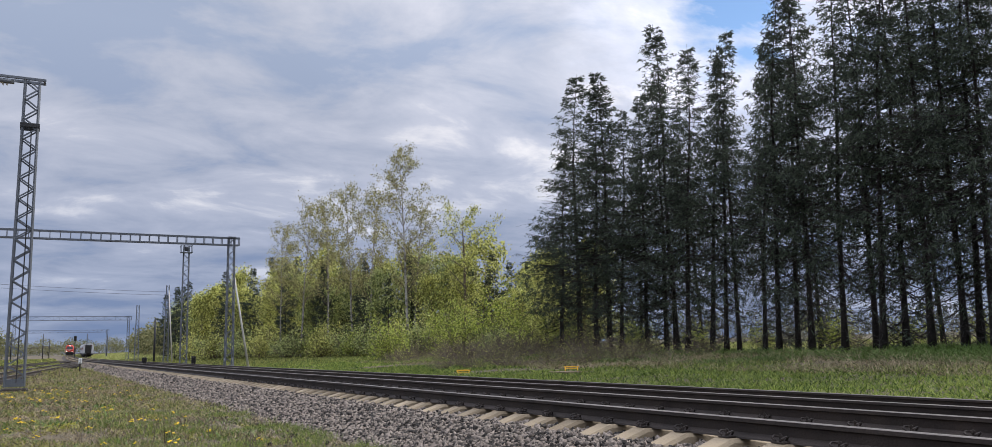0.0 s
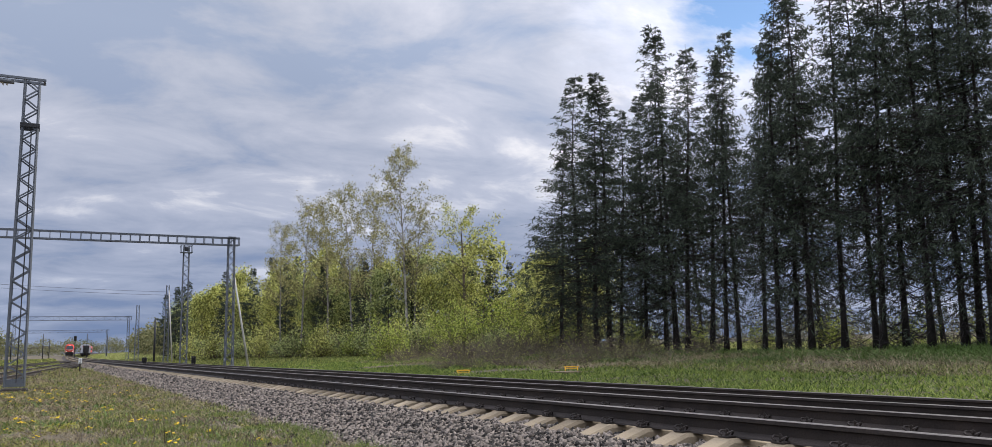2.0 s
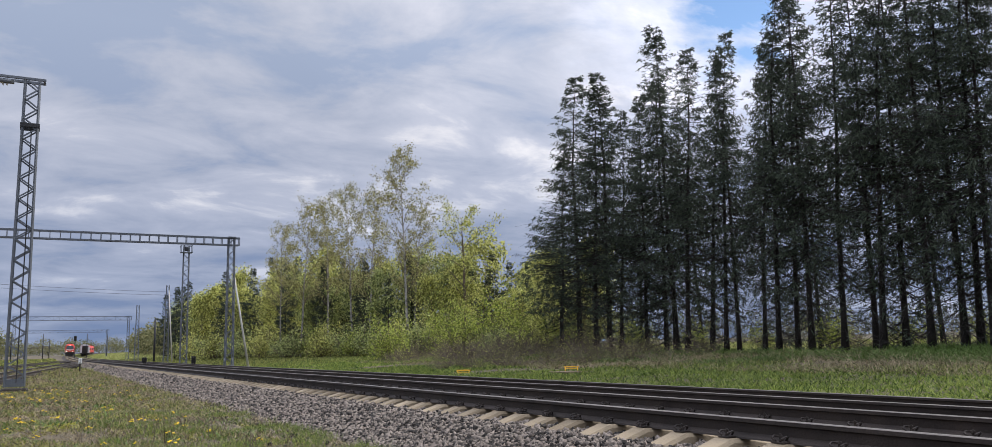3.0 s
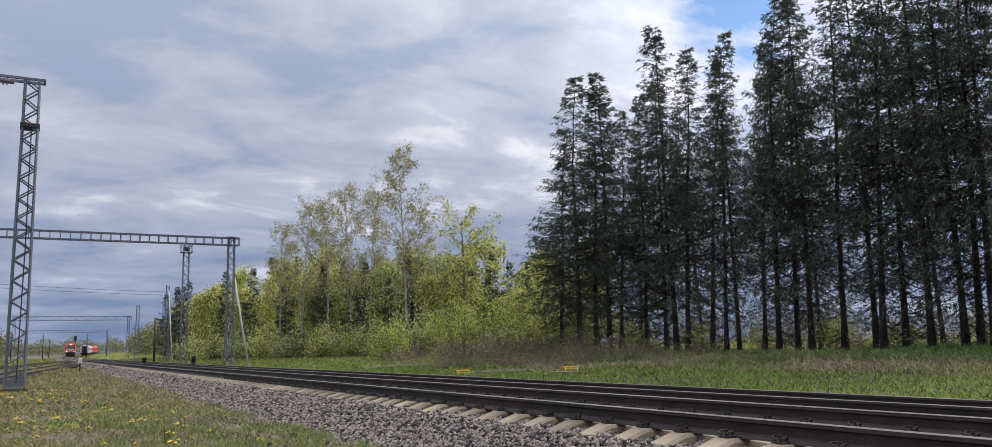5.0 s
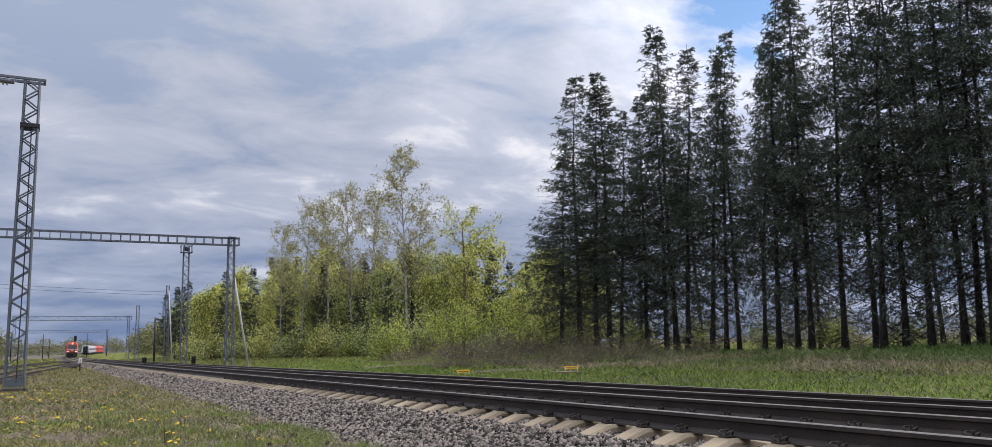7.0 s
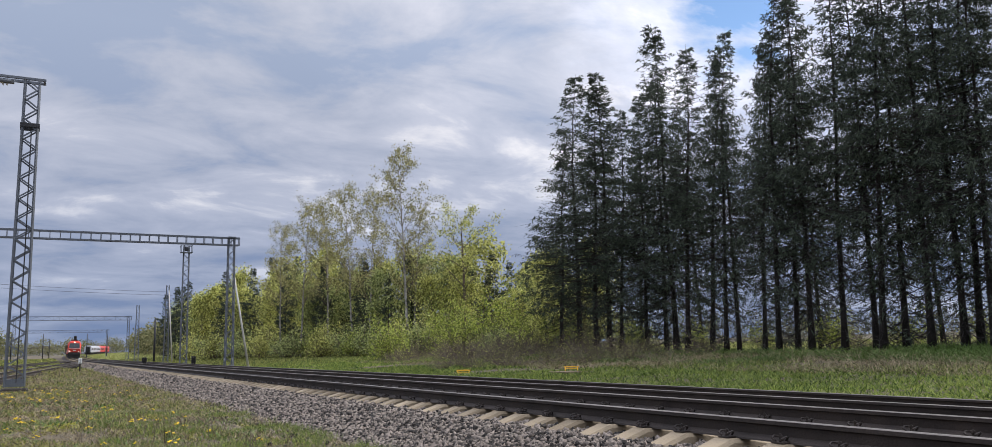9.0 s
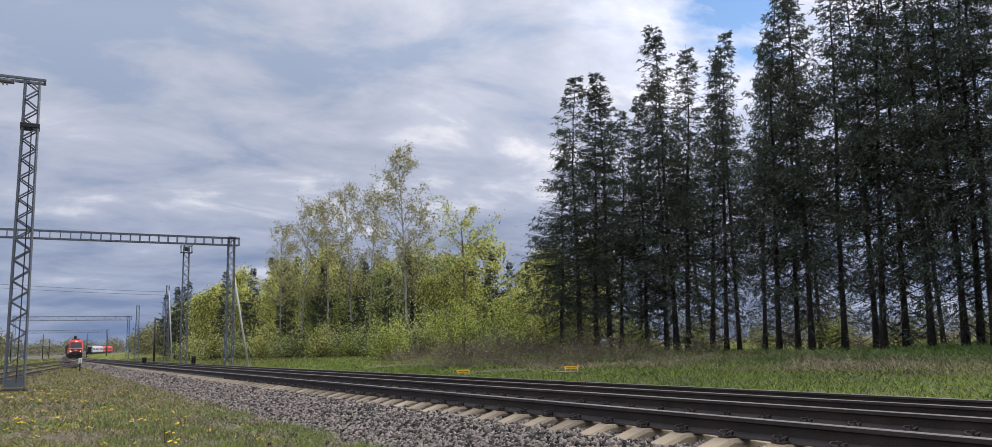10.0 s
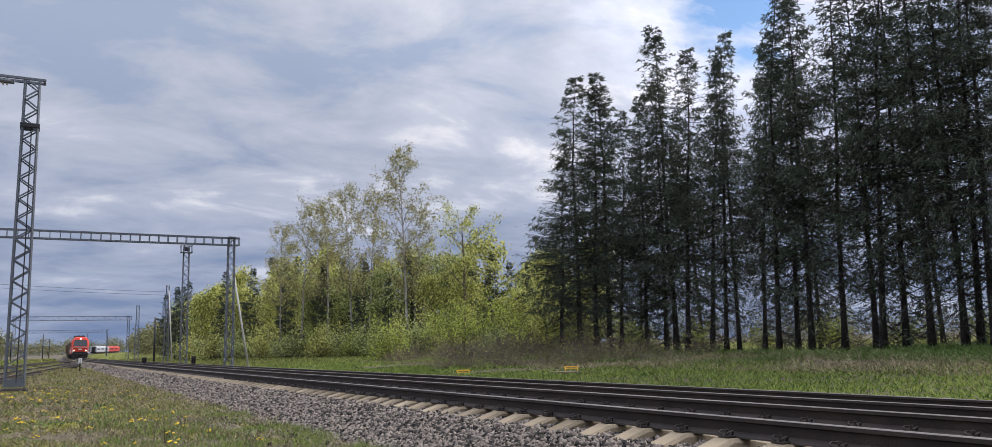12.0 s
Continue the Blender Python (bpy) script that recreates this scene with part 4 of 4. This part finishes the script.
GREY_BIRCH = [broadleaf(21, 20.5, 0.16, 2.7, 0.28, 6000, 0.16, BIRCHBARK, LEAF_PALE, "tall airy birch with pale young leaves", upright=1.5, group="birches at the wood's edge", limbs=30),
              broadleaf(22, 17.5, 0.12, 2.7, 0.3, 4700, 0.16, BIRCHBARK, LEAF_PALE, "tall airy birch with pale young leaves", upright=1.4, group="birches at the wood's edge", limbs=28)]
GREEN = [broadleaf(31, 12.5, 0.16, 2.5, 0.08, 3900, 0.31, BIRCHBARK, LEAF, "birch in fresh yellow-green leaf", group="birches at the wood's edge", limbs=24),
         broadleaf(32, 12.0, 0.16, 2.7, 0.06, 4100, 0.31, TWIG, LEAF_DEEP, "broadleaf tree in fresh green leaf", name="broadleaf_tree", group="trees of the wood", limbs=30),
         broadleaf(33, 11.0, 0.15, 2.4, 0.06, 3700, 0.31, TWIG, LEAF, "broadleaf tree in yellow-green leaf", name="broadleaf_tree", group="trees of the wood", limbs=28)]
FORKED = broadleaf(41, 12.6, 0.2, 2.6, 0.35, 3600, 0.16, TWIG, LEAF, "forked tree with clumps of bright young leaves", name="broadleaf_tree", upright=1.1, group="trees of the wood", limbs=16, fork=True)
SWAYING.append((plant(GREY_BIRCH[0], used, 31.6, 74.0, 20, 1.0), 0.3, 0.0))
for x, y, a, s, k in ((26.6, 94.0, 80, 1.02, 1), (28.4, 89.5, 200, 1.02, 1), (29.7, 84.5, 310, 1.04, 1), (29.9, 80.5, 140, 0.98, 1), (33.0, 76, 250, 0.72, 0), (25.6, 99, 10, 0.9, 1)):
    SWAYING.append((plant(GREY_BIRCH[k], used, x, y, a, s), 0.3, 0.1 * math.sin(y)))
SWAYING.append((plant(FORKED, used, 34.4, 67.0, 60, 1.02), 0.4, 0.15))
for x, y, a, k, z in ((33.4, 51.5, 30, 0, 0.62), (35.2, 53.5, 150, 2, 0.6), (34.5, 48.5, 260, 2, 0.5), (36.8, 56.0, 80, 1, 0.66), (38.5, 52.0, 200, 0, 0.7)):
    plant(GREEN[k], used, x, y, a, z)
rt = random.Random(5)
# the wood: its edge swings from beside the spruces to far along the line
EDGE = ((37, 60), (35, 66), (33.5, 72), (31.5, 80), (29.5, 90), (28.5, 100), (27.5, 112), (26, 124), (24, 137), (25, 150), (26, 165), (27, 182), (28, 200))
for i, (x, y) in enumerate(EDGE):
    for k in range(5):
        xx, yy = x + k * 1.9 + rt.uniform(-1, 1), y + rt.uniform(-5, 5) + k * 1.5
        kind = rt.choice(GREEN)
        plant(kind, used, xx, yy, rt.uniform(0, 360), rt.uniform(0.75, 1.05) * (0.52 + 0.04 * k if y < 71 else 0.80 + 0.03 * k if y < 95 else 0.9 + 0.07 * k))
for i, (x, y, s) in enumerate(((33.8, 78, 0.50), (31, 84, 0.55), (29.8, 95, 0.62), (36.5, 70, 0.44), (32, 88, 0.6), (28, 106, 0.66), (39.5, 64, 0.46), (41.5, 61, 0.5), (27, 120, 0.7), (30.5, 76.5, 0.42), (24.5, 128, 0.72), (28.6, 92, 0.58), (27, 178, 0.85), (28, 192, 0.85), (26, 205, 0.8),
                               (29, 208, 0.86), (31, 150, 0.78), (40, 72, 0.55), (41.3, 75, 0.50), (41.6, 71, 0.50), (43.4, 72, 0.46), (44.6, 69, 0.46), (20.6, 150, 0.68), (22.4, 153, 0.62), (33.5, 120, 0.80), (32.2, 130, 0.85),
                               (36, 84, 0.6), (33, 98, 0.66))):
    plant(INNER, used, x, y, i * 57, s)

SHRUBS = [shrub(51, 3.2, 1.9, 2300, 0.17, LEAF_BRIGHT, "bright yellow-green leafy shrub"), shrub(52, 2.4, 1.6, 1900, 0.16, LEAF, "low green shrub coming into leaf"),
          shrub(53, 1.5, 2.3, 420, 0.07, LEAF, "bare brown brushwood with few small leaves", "brushwood", 90),
          shrub(54, 2.9, 2.2, 1500, 0.18, LEAF_DEEP, "loose green shrub with thin stems", "shrub", 50), shrub(55, 3.4, 1.6, 1100, 0.16, LEAF_BRIGHT, "tall thin shrub with bright young leaves", "shrub", 40)]
for i, (x, y, k, s) in enumerate(((23.5, 58.5, 0, 0.9), (33, 61, 4, 1.3), (31, 63.5, 0, 1.25), (30, 67, 3, 1.2), (34.5, 57, 4, 1.3), (29, 70, 1, 1.3), (35.5, 54, 1, 1.4), (33, 53, 4, 1.0), (28, 74, 3, 1.1), (27.5, 78, 0, 0.8),
                                  (26, 84, 1, 1.2), (25, 92, 3, 1.1), (24, 101, 1, 1.2), (22.5, 110, 3, 1.2), (22, 122, 1, 1.4), (21, 133, 1, 1.5), (33.5, 50, 1, 1.2), (32, 47.5, 4, 0.9), (36, 45, 4, 1.0), (23, 145, 3, 1.5),
                                  (29.5, 61, 4, 1.0), (32, 57.5, 3, 0.9), (27, 66, 4, 0.8), (35, 61, 0, 1.4), (36, 64, 4, 1.5), (33, 66, 0, 1.1),
                                  (25, 43, 2, 0.9), (27.5, 38, 2, 0.9), (24, 47, 2, 1.0), (29, 41, 2, 1.1), (27, 45.5, 2, 1.1), (25.5, 50, 2, 1.1), (28.5, 49, 2, 1.2), (22, 53, 2, 0.8),
                                  (29.6, 72, 3, 1.2), (28.6, 81, 3, 1.3), (27.4, 87, 1, 1.4), (26.6, 96, 3, 1.3), (25.6, 105, 1, 1.5), (31.4, 69, 1, 1.3), (33, 64, 3, 1.3), (24.6, 114, 3, 1.5), (23.6, 127, 3, 1.6),
                                  (27.6, 91, 0, 1.0), (30.4, 77, 4, 1.4), (28.5, 35, 2, 0.8), (26.5, 54, 2, 1.0), (29.5, 45, 2, 1.0), (24.5, 56, 2, 0.9), (29.3, 31, 2, 0.7), (19.0, 36.2, 2, 0.42), (20.4, 35.0, 2, 0.5), (21.8, 34.0, 2, 0.45), (23.0, 32.2, 2, 0.5), (21.2, 37.4, 2, 0.55), (24.2, 30.6, 2, 0.5),
                                  (25.2, 33.0, 2, 0.6), (18.2, 38.4, 2, 0.45), (26.0, 30.2, 2, 0.5), (23.6, 35.4, 2, 0.6), (20.0, 39.6, 2, 0.5), (22.4, 40.0, 2, 0.6))):
    plant(SHRUBS[k], used, x, y, i * 47, s)
for i, (x, y, k, s) in enumerate(((33.2, 22.3, 4, 0.62), (34.1, 27.1, 4, 0.7), (33.0, 30.6, 4, 0.5), (34.5, 19.4, 4, 0.6), (33.6, 36.2, 4, 0.7), (32.4, 40.3, 4, 0.62))):
    plant(SHRUBS[k], used, x, y, i * 61, s)
for i in range(9):
    y = 46 - i * 3.6
    plant(SHRUBS[2], used, 33.5 + (i * 37 % 11) * 0.35, y + (i * 29 % 5) * 0.2, i * 83, 0.32 + (i * 17 % 8) * 0.05)


def far_woods(name, label, spots, leaf, seed):
    """Far belts of trees, as one mass of leaf clumps on trunks nobody can count."""
    rg = np.random.default_rng(seed)
    P, S = [], []
    for x, y, h, w, n in spots:
        q = rg.normal(0, 1, (n, 3))
        q /= np.linalg.norm(q, axis=1, keepdims=True)
        q *= rg.random((n, 1)) ** 0.4
        z0 = ground_z(x, y)
        lump = 1 + 0.25 * np.sin(q[:, 0] * 7 + x) * np.cos(q[:, 1] * 6 + y)
        P.append(np.stack([x + q[:, 0] * w * lump, y + q[:, 1] * w * lump, z0 + h * (0.5 + 0.5 * q[:, 2] * lump)], 1))
        S.append(np.full(n, 0.14 + h * 0.042 + 0.0004 * y))
    P, S = np.concatenate(P), np.concatenate(S)
    n = len(P)
    v, f = cards(P, rg.normal(0, 1, (n, 3)), rg.normal(0, 1, (n, 3)), S * rg.uniform(0.6, 1.5, n), S * rg.uniform(0.5, 1, n))
    tagged(new(name, mesh_of(name, v, f, leaf)), label, "trees", kind="stuff")


rf = random.Random(9)
far_woods("far_woods", "far belt of green trees beyond the railway yard",
          [(y * rf.uniform(0.098, 0.14), y, rf.uniform(7, 12), rf.uniform(4, 6), 820) for y in range(225, 500, 8)]
          + [(-6 + rf.uniform(-10, 3) - 0.012 * y, y, rf.uniform(9, 15), rf.uniform(3.5, 6), 480) for y in (275, 283, 292, 300, 310, 322, 340)]
          + [(x, 960 + rf.uniform(-60, 90), rf.uniform(11, 19), rf.uniform(8, 12), 700) for x in range(-90, 190, 8)]
          + [(x * 1.0, 560 + rf.uniform(-15, 15), rf.uniform(4, 7), rf.uniform(4, 6), 480) for x in range(-90, 16, 6)], LEAF_HAZE, 3)
far_woods("field_hedges", "hedges and thin trees beyond the meadow behind the spruces",
          [(x, 120 + rf.uniform(-30, 60) - x * 0.1, rf.uniform(4, 9), rf.uniform(5, 9), 420) for x in range(90, 330, 4)]
          + [(rf.uniform(55, 130), rf.uniform(35, 110), rf.uniform(0.8, 2.2), rf.uniform(1.2, 3.0), 110) for _ in range(30)], LEAF_GREY, 4)


# ---- the yard's far buildings ----
def shed(x, y, w, d, h, label):
    z = ground_z(x, y)
    s = empty("shed", pose(x, y, z), label, "building")
    part("wall", Shape().box(-w / 2, -d / 2, -0.3, w / 2, d / 2, h), PLASTER, s)
    part("roof", Shape().loft([[(-w / 2 - 0.5, yy, h), (w / 2 + 0.5, yy, h), (w / 2 + 0.5, yy, h + 0.25), (0, yy, h + 2.2), (-w / 2 - 0.5, yy, h + 0.25)] for yy in (-d / 2 - 0.5, d / 2 + 0.5)]), ROOFING, s)
    for k in range(4):
        part("window", Shape().box(-w / 2 + w * (k + 0.6) / 4.4, -d / 2 - 0.05, 1.6, -w / 2 + w * (k + 0.6) / 4.4 + 1.4, -d / 2 - 0.003, 3.0, 0.02), GLASS, s)


shed(3.0, 640, 22, 16, 4.6, "long pale shed with a brown roof at the yard")


# ---- gravel, grass and flowers ----
def gravel():
    rg = np.random.default_rng(17)
    sets = []
    for y0, y1, dens, size in ((-9.0, 3, 200, 0.040), (3.0, 9, 2300, 0.026), (9, 16, 1500, 0.029), (16, 30, 800, 0.036), (30, 62, 300, 0.055), (62, 120, 110, 0.09)):
        n = int((y1 - y0) * 1.2 * dens)
        sets.append(np.stack([rg.uniform(3.42, 4.62, n), rg.uniform(y0, y1, n), np.full(n, size)], 1))
    for y0, y1, x0, x1, dens in ((3, 26, 4.62, 5.2, 900), (-8, 14, 5.2, 8.6, 90), (-8, 10, 8.6, 13.0, 60)):
        n = int((y1 - y0) * (x1 - x0) * dens)
        sets.append(np.stack([rg.uniform(x0, x1, n), rg.uniform(y0, y1, n), np.full(n, 0.027)], 1))
    n = 2600
    sets.append(np.stack([3.42 - np.abs(rg.normal(0, 0.25, n)), rg.uniform(3, 26, n), np.full(n, 0.028)], 1))
    s = np.concatenate(sets)
    y = s[:, 1]
    top = np.interp(s[:, 0], [2.0, 3.3, 3.65, 4.05, 4.4, 4.5, 4.6, 4.7, 4.95, 7.4, 8.4, 12.2, 13.0], [-0.02, 0.0, 0.055, 0.14, 0.23, 0.26, 0.28, 0.285, 0.288, 0.28, 0.12, 0.06, -0.15])
    # keep the sleepers' tops clear
    k = (y + 3.125) / 0.543
    clear = (np.abs(k - np.round(k)) * 0.543 < 0.148) & (s[:, 0] > 4.63 + 0.05 * rg.random(len(s))) & (s[:, 0] < 7.15)
    s, y, top = s[~clear], y[~clear], top[~clear]
    n = len(s)
    c = np.stack([s[:, 0] + bend(y), y, top + grade(y) + rg.uniform(-0.02, 0.028, n)], 1)
    corners = np.array([(x, y, z) for z in (-0.62, 0.62) for x, y in ((-1, -0.7), (1, -0.75), (0.9, 0.75), (-0.85, 0.7))])
    v = (corners[None] + rg.normal(0, 0.22, (n, 8, 3))) * s[:, 2][:, None, None] * rg.uniform(0.55, 1.2, (n, 1, 3))
    q = rg.normal(0, 1, (n, 4))
    q /= np.linalg.norm(q, axis=1, keepdims=True)
    w, a, b, d = q.T
    R = np.stack([np.stack([1 - 2 * (b * b + d * d), 2 * (a * b - d * w), 2 * (a * d + b * w)], -1),
                  np.stack([2 * (a * b + d * w), 1 - 2 * (a * a + d * d), 2 * (b * d - a * w)], -1),
                  np.stack([2 * (a * d - b * w), 2 * (b * d + a * w), 1 - 2 * (a * a + b * b)], -1)], 1)
    v = np.einsum("nij,nkj->nki", R, v) + c[:, None]
    f = np.array([[3, 2, 1, 0], [4, 5, 6, 7], [0, 1, 5, 4], [1, 2, 6, 5], [2, 3, 7, 6], [3, 0, 4, 7]])[None] + (np.arange(n) * 8)[:, None, None]
    tagged(new("gravel", mesh_of("gravel", v.reshape(-1, 3), f.reshape(-1, 4), STONE)), "loose angular grey and brownish crushed stone", "gravel", kind="stuff")


gravel()


def blades(name, label, xy, height, mat, seed, width=0.012, lean=0.45):
    """Single blades of grass, rooted in the ground."""
    rg = np.random.default_rng(seed)
    n = len(xy)
    z = terrain(xy[:, 0], xy[:, 1])
    p = np.stack([xy[:, 0], xy[:, 1], z - 0.01], 1)
    d = np.stack([rg.normal(0, lean, n), rg.normal(0, lean, n), np.ones(n)], 1)
    h = height * np.exp(rg.normal(-0.05, 0.30, n))
    side = rg.normal(0, 1, (n, 3)) * np.array([1, 1, 0.15])
    side *= (width * rg.uniform(0.6, 1.5, n) / np.linalg.norm(side, axis=1))[:, None] / 2
    v = np.stack([p - side, p + side, p + d * h[:, None]], 1).reshape(-1, 3)
    f = np.arange(3 * n).reshape(n, 3)
    tagged(new(name, mesh_of(name, v, f, mat)), label, "grass", kind="stuff")


def patchy(rg, n, x0, x1, y0, y1, power, scale, keep, shift):
    """Points in a field, thinned by a soft pattern, denser towards small y."""
    x = rg.uniform(x0, x1, n)
    y = y0 + (y1 - y0) * rg.random(n) ** power
    w = np.array([noise.noise((a * scale + shift, b * scale, shift)) for a, b in zip(x, y)])
    ok = w + rg.normal(0, 0.12, n) > keep
    return np.stack([x[ok], y[ok]], 1)


def meadow():
    rg = np.random.default_rng(23)
    near = patchy(rg, 210000, -5.5, 3.5, 6.2, 75, 1.7, 0.8, 0.10, 1.5)
    near = np.concatenate([near, patchy(rg, 40000, -9, 3.2, -7, 6.2, 1.0, 0.6, -0.1, 1.5)])
    blades("grass", "short green grass beside the ballast", near, 0.036 + 0.0015 * np.abs(near[:, 1]), GRASS, 1, 0.005 + 0.0011 * np.abs(near[:, 1]), 0.7)
    dry = patchy(rg, 260000, -5.5, 3.5, 6.2, 75, 1.7, 1.3, -0.42, 9.5)
    dry = np.concatenate([dry, patchy(rg, 40000, -9, 3.2, -7, 6.2, 1.0, 0.9, -0.12, 9.5)])
    blades("dry_grass", "dry straw-coloured grass beside the ballast", dry, 0.040 + 0.0012 * np.abs(dry[:, 1]), HAY, 2, 0.004 + 0.0009 * np.abs(dry[:, 1]), 1.5)
    tuft = patchy(rg, 70000, 0.8, 3.5, 6.2, 18, 1.2, 1.9, 0.22, 15.5)
    blades("grass_tufts", "brighter green tufts of grass at the ballast's foot", tuft, np.full(len(tuft), 0.075), BANK, 9, 0.008, 0.7)
    moss = patchy(rg, 120000, -5.0, 3.2, 6.2, 45, 1.6, 1.1, 0.04, 27.5)
    blades("moss", "low yellow-green moss and sorrel in the grass", moss, 0.022 + 0.0008 * moss[:, 1], MOSS, 13, 0.016 + 0.0011 * moss[:, 1], 1.6)
    yard = patchy(rg, 45000, -30, 4.0, 70, 260, 1.6, 0.1, -0.4, 2.5)
    blades("yard_grass", "thin grass over the railway yard", yard, 0.07 + 0.0006 * yard[:, 1], GRASS, 10, 0.10 + 0.001 * yard[:, 1], 1.0)
    field = patchy(rg, 40000, 42, 150, 5, 150, 1.0, 0.03, -0.6, 40.5)
    blades("field_grass", "fresh pale green grass of the open field behind the spruces", field, np.full(len(field), 0.4), FIELD, 11, 0.3, 1.0)
    outer = patchy(rg, 40000, 12, 75, 200, 520, 1.4, 0.03, -0.6, 83.5)
    blades("far_verge_grass", "pale green grass beside the far curve of the line", outer, np.full(len(outer), 0.25), FIELD, 16, 0.45, 0.9)
    weeds = patchy(rg, 26000, -5.5, 3.1, 6.2, 45, 1.6, 0.9, 0.04, 21.5)
    blades("low_weeds", "low broad-leaved green weeds in the grass", weeds, 0.05 + 0.001 * weeds[:, 1], WEED, 7, 0.022 + 0.0012 * weeds[:, 1], 1.4)
    stalk = patchy(rg, 5200, -5.0, 3.0, 7.0, 40, 1.4, 0.6, 0.16, 33.5)
    blades("dry_stalks", "last year's brown stalks standing in the grass", stalk, np.full(len(stalk), 0.26), TWIG, 8, 0.010, 0.35)
    far = patchy(rg, 170000, 12.6, 30, 8, 70, 1.3, 0.2, -0.3, 4.5)
    blades("bank_grass", "fresh green grass on the bank beyond the tracks", far, 0.085 + 0.001 * far[:, 1], BANK, 3, 0.024 + 0.0008 * far[:, 1], 0.9)
    hay = patchy(rg, 60000, 20, 31, 8, 62, 1.3, 0.16, -0.12, 6.5)
    blades("bank_dry_grass", "bent dry grass on the bank before the spruces", hay, np.full(len(hay), 0.16), HAY, 4, 0.020, 1.5)
    straw = patchy(rg, 26000, 13, 31, 8, 60, 1.3, 0.35, -0.1, 51.5)
    blades("straw", "thin straw among the green grass of the bank", straw, np.full(len(straw), 0.08), HAY, 12, 0.020, 1.4)
    nettle = np.concatenate([patchy(rg, 50000, 23, 33, 8, 46, 1.2, 0.22, 0.02, 12.5), patchy(rg, 45000, 24.5, 33, 8, 24, 1.0, 0.4, -0.12, 91.5)])
    blades("bank_weeds", "leafy dark green weeds and brambles on the bank under the spruces", nettle, 0.16 + 0.08 * np.clip((nettle[:, 0] - 24) / 6, 0, 1), WEED, 5, 0.05, 1.4)
    crest = patchy(rg, 26000, 29, 33.5, 8, 48, 1.2, 0.5, -0.2, 61.5)
    blades("crest_grass", "rank grass along the foot of the spruces", crest, np.full(len(crest), 0.15), BANK, 14, 0.03, 0.9)
    reed = patchy(rg, 60000, 20, 30, 10, 56, 1.2, 0.25, 0.04, 71.5)
    blades("bent_straw", "matted pale straw lying on the bank", reed, np.full(len(reed), 0.21), HAY, 15, 0.020, 1.7)
    strip_far = patchy(rg, 60000, 13.5, 30, 60, 210, 1.5, 0.08, -0.5, 3.5)
    blades("verge_grass", "green grass between the tracks and the wood", strip_far, np.full(len(strip_far), 0.16), GRASS, 6, 0.12, 0.8)


meadow()


def dandelions():
    rg = random.Random(31)
    d = empty("dandelion", pose(0, 0, 0), "flowering yellow dandelion in short grass", "flower", "dandelions in the grass")
    s = Shape()
    for k in range(9):
        a = k * 0.7
        c, e = math.cos(a), math.sin(a)
        s.add([(0, 0, 0.01), (c * 0.07 - e * 0.018, e * 0.07 + c * 0.018, 0.045), (c * 0.15, e * 0.15, 0.03), (c * 0.07 + e * 0.018, e * 0.07 - c * 0.018, 0.045)], [(0, 1, 2, 3)])
    part("leaf_rosette", s, WEED, d, "toothed green leaf rosette")
    for k, (x, y, h) in enumerate(((0.02, 0.0, 0.14), (-0.04, 0.03, 0.11), (0.03, -0.05, 0.12))):
        st = part("stem", Shape().tube([(x * 0.3, y * 0.3, 0), (x, y, h)], 0.004, 5), WEED, d)
        part("flower_head", Shape().tube([(x, y, h), (x, y, h + 0.008), (x, y, h + 0.018)], [0.012, 0.026, 0.018], 10), YELLOW_FLOWER, st, "yellow flower head")
    places = [(0.1, 7.4), (0.35, 7.6), (0.6, 8.3), (1.9, 9.0), (2.05, 8.8), (2.2, 8.9), (-0.9, 9.4), (-0.4, 9.8), (0.2, 9.9), (-1.2, 10.5)]
    places += [(rg.uniform(-1.5, 2.6), 7.5 + 24 * rg.random() ** 1.2) for _ in range(130)]
    for i, (x, y) in enumerate(places):
        m = pose(x, y, ground_z(x, y), 0, 0, rg.uniform(0, 360))
        ob = d if i == 0 else copy_thing(d, m)
        ob.matrix_basis = m
        k = rg.uniform(0.5, 0.9)
        ob.scale = (k, k, k)


dandelions()


# ---- what moves: the locomotive and its wagons come in, the other train leaves ----
def on_line(n, y, length):
    """The pose of a vehicle of that length on a track, its front end at y."""
    x0, za, zb = TRACKS[n]
    a, b = y, y + length
    curve = (bend, bend2)[n]
    xa, xb = x0 + GAUGE / 2 + float(curve(a)), x0 + GAUGE / 2 + float(curve(b))
    return pose(xa, a, (za + zb) / 2 + float(grade(a)), 0, math.degrees(math.atan2(za - zb, GAUGE)), -math.degrees(math.atan2(xb - xa, length)))


def motions():
    steps = [k * 0.5 for k in range(25)]
    nose = lambda t: 174 + 16.8 * (12 - t)
    walk(LOCO, [(t, on_line(0, nose(t), 20.0)) for t in steps])
    for k, w in enumerate(WAGONS):
        walk(w, [(t, on_line(0, nose(t) + 20.8 + 14.6 * k, 13.8)) for t in steps])
    tail = lambda t: 290 + 16.2 * t
    for k, c in enumerate(COACHES):
        walk(c, [(t, on_line(1, tail(t) + 25.0 * k, 24.4)) for t in steps])
    # the wind rocks the tall trees along the picture, to and fro in about 3.6 s
    across = Vector((math.sin(radians(29.45)), math.cos(radians(29.45)), 0))
    for tree, degrees, lag in SWAYING:
        rest = tree.matrix_basis.copy()
        spot, turn = rest.translation.copy(), rest.to_quaternion().to_matrix().to_4x4()
        walk(tree, [(t, Matrix.Translation(spot) @ Matrix.Rotation(radians(-degrees * math.cos(math.tau * (t - 2.0 - lag) / 3.6)), 4, across) @ turn) for t in steps])


motions()
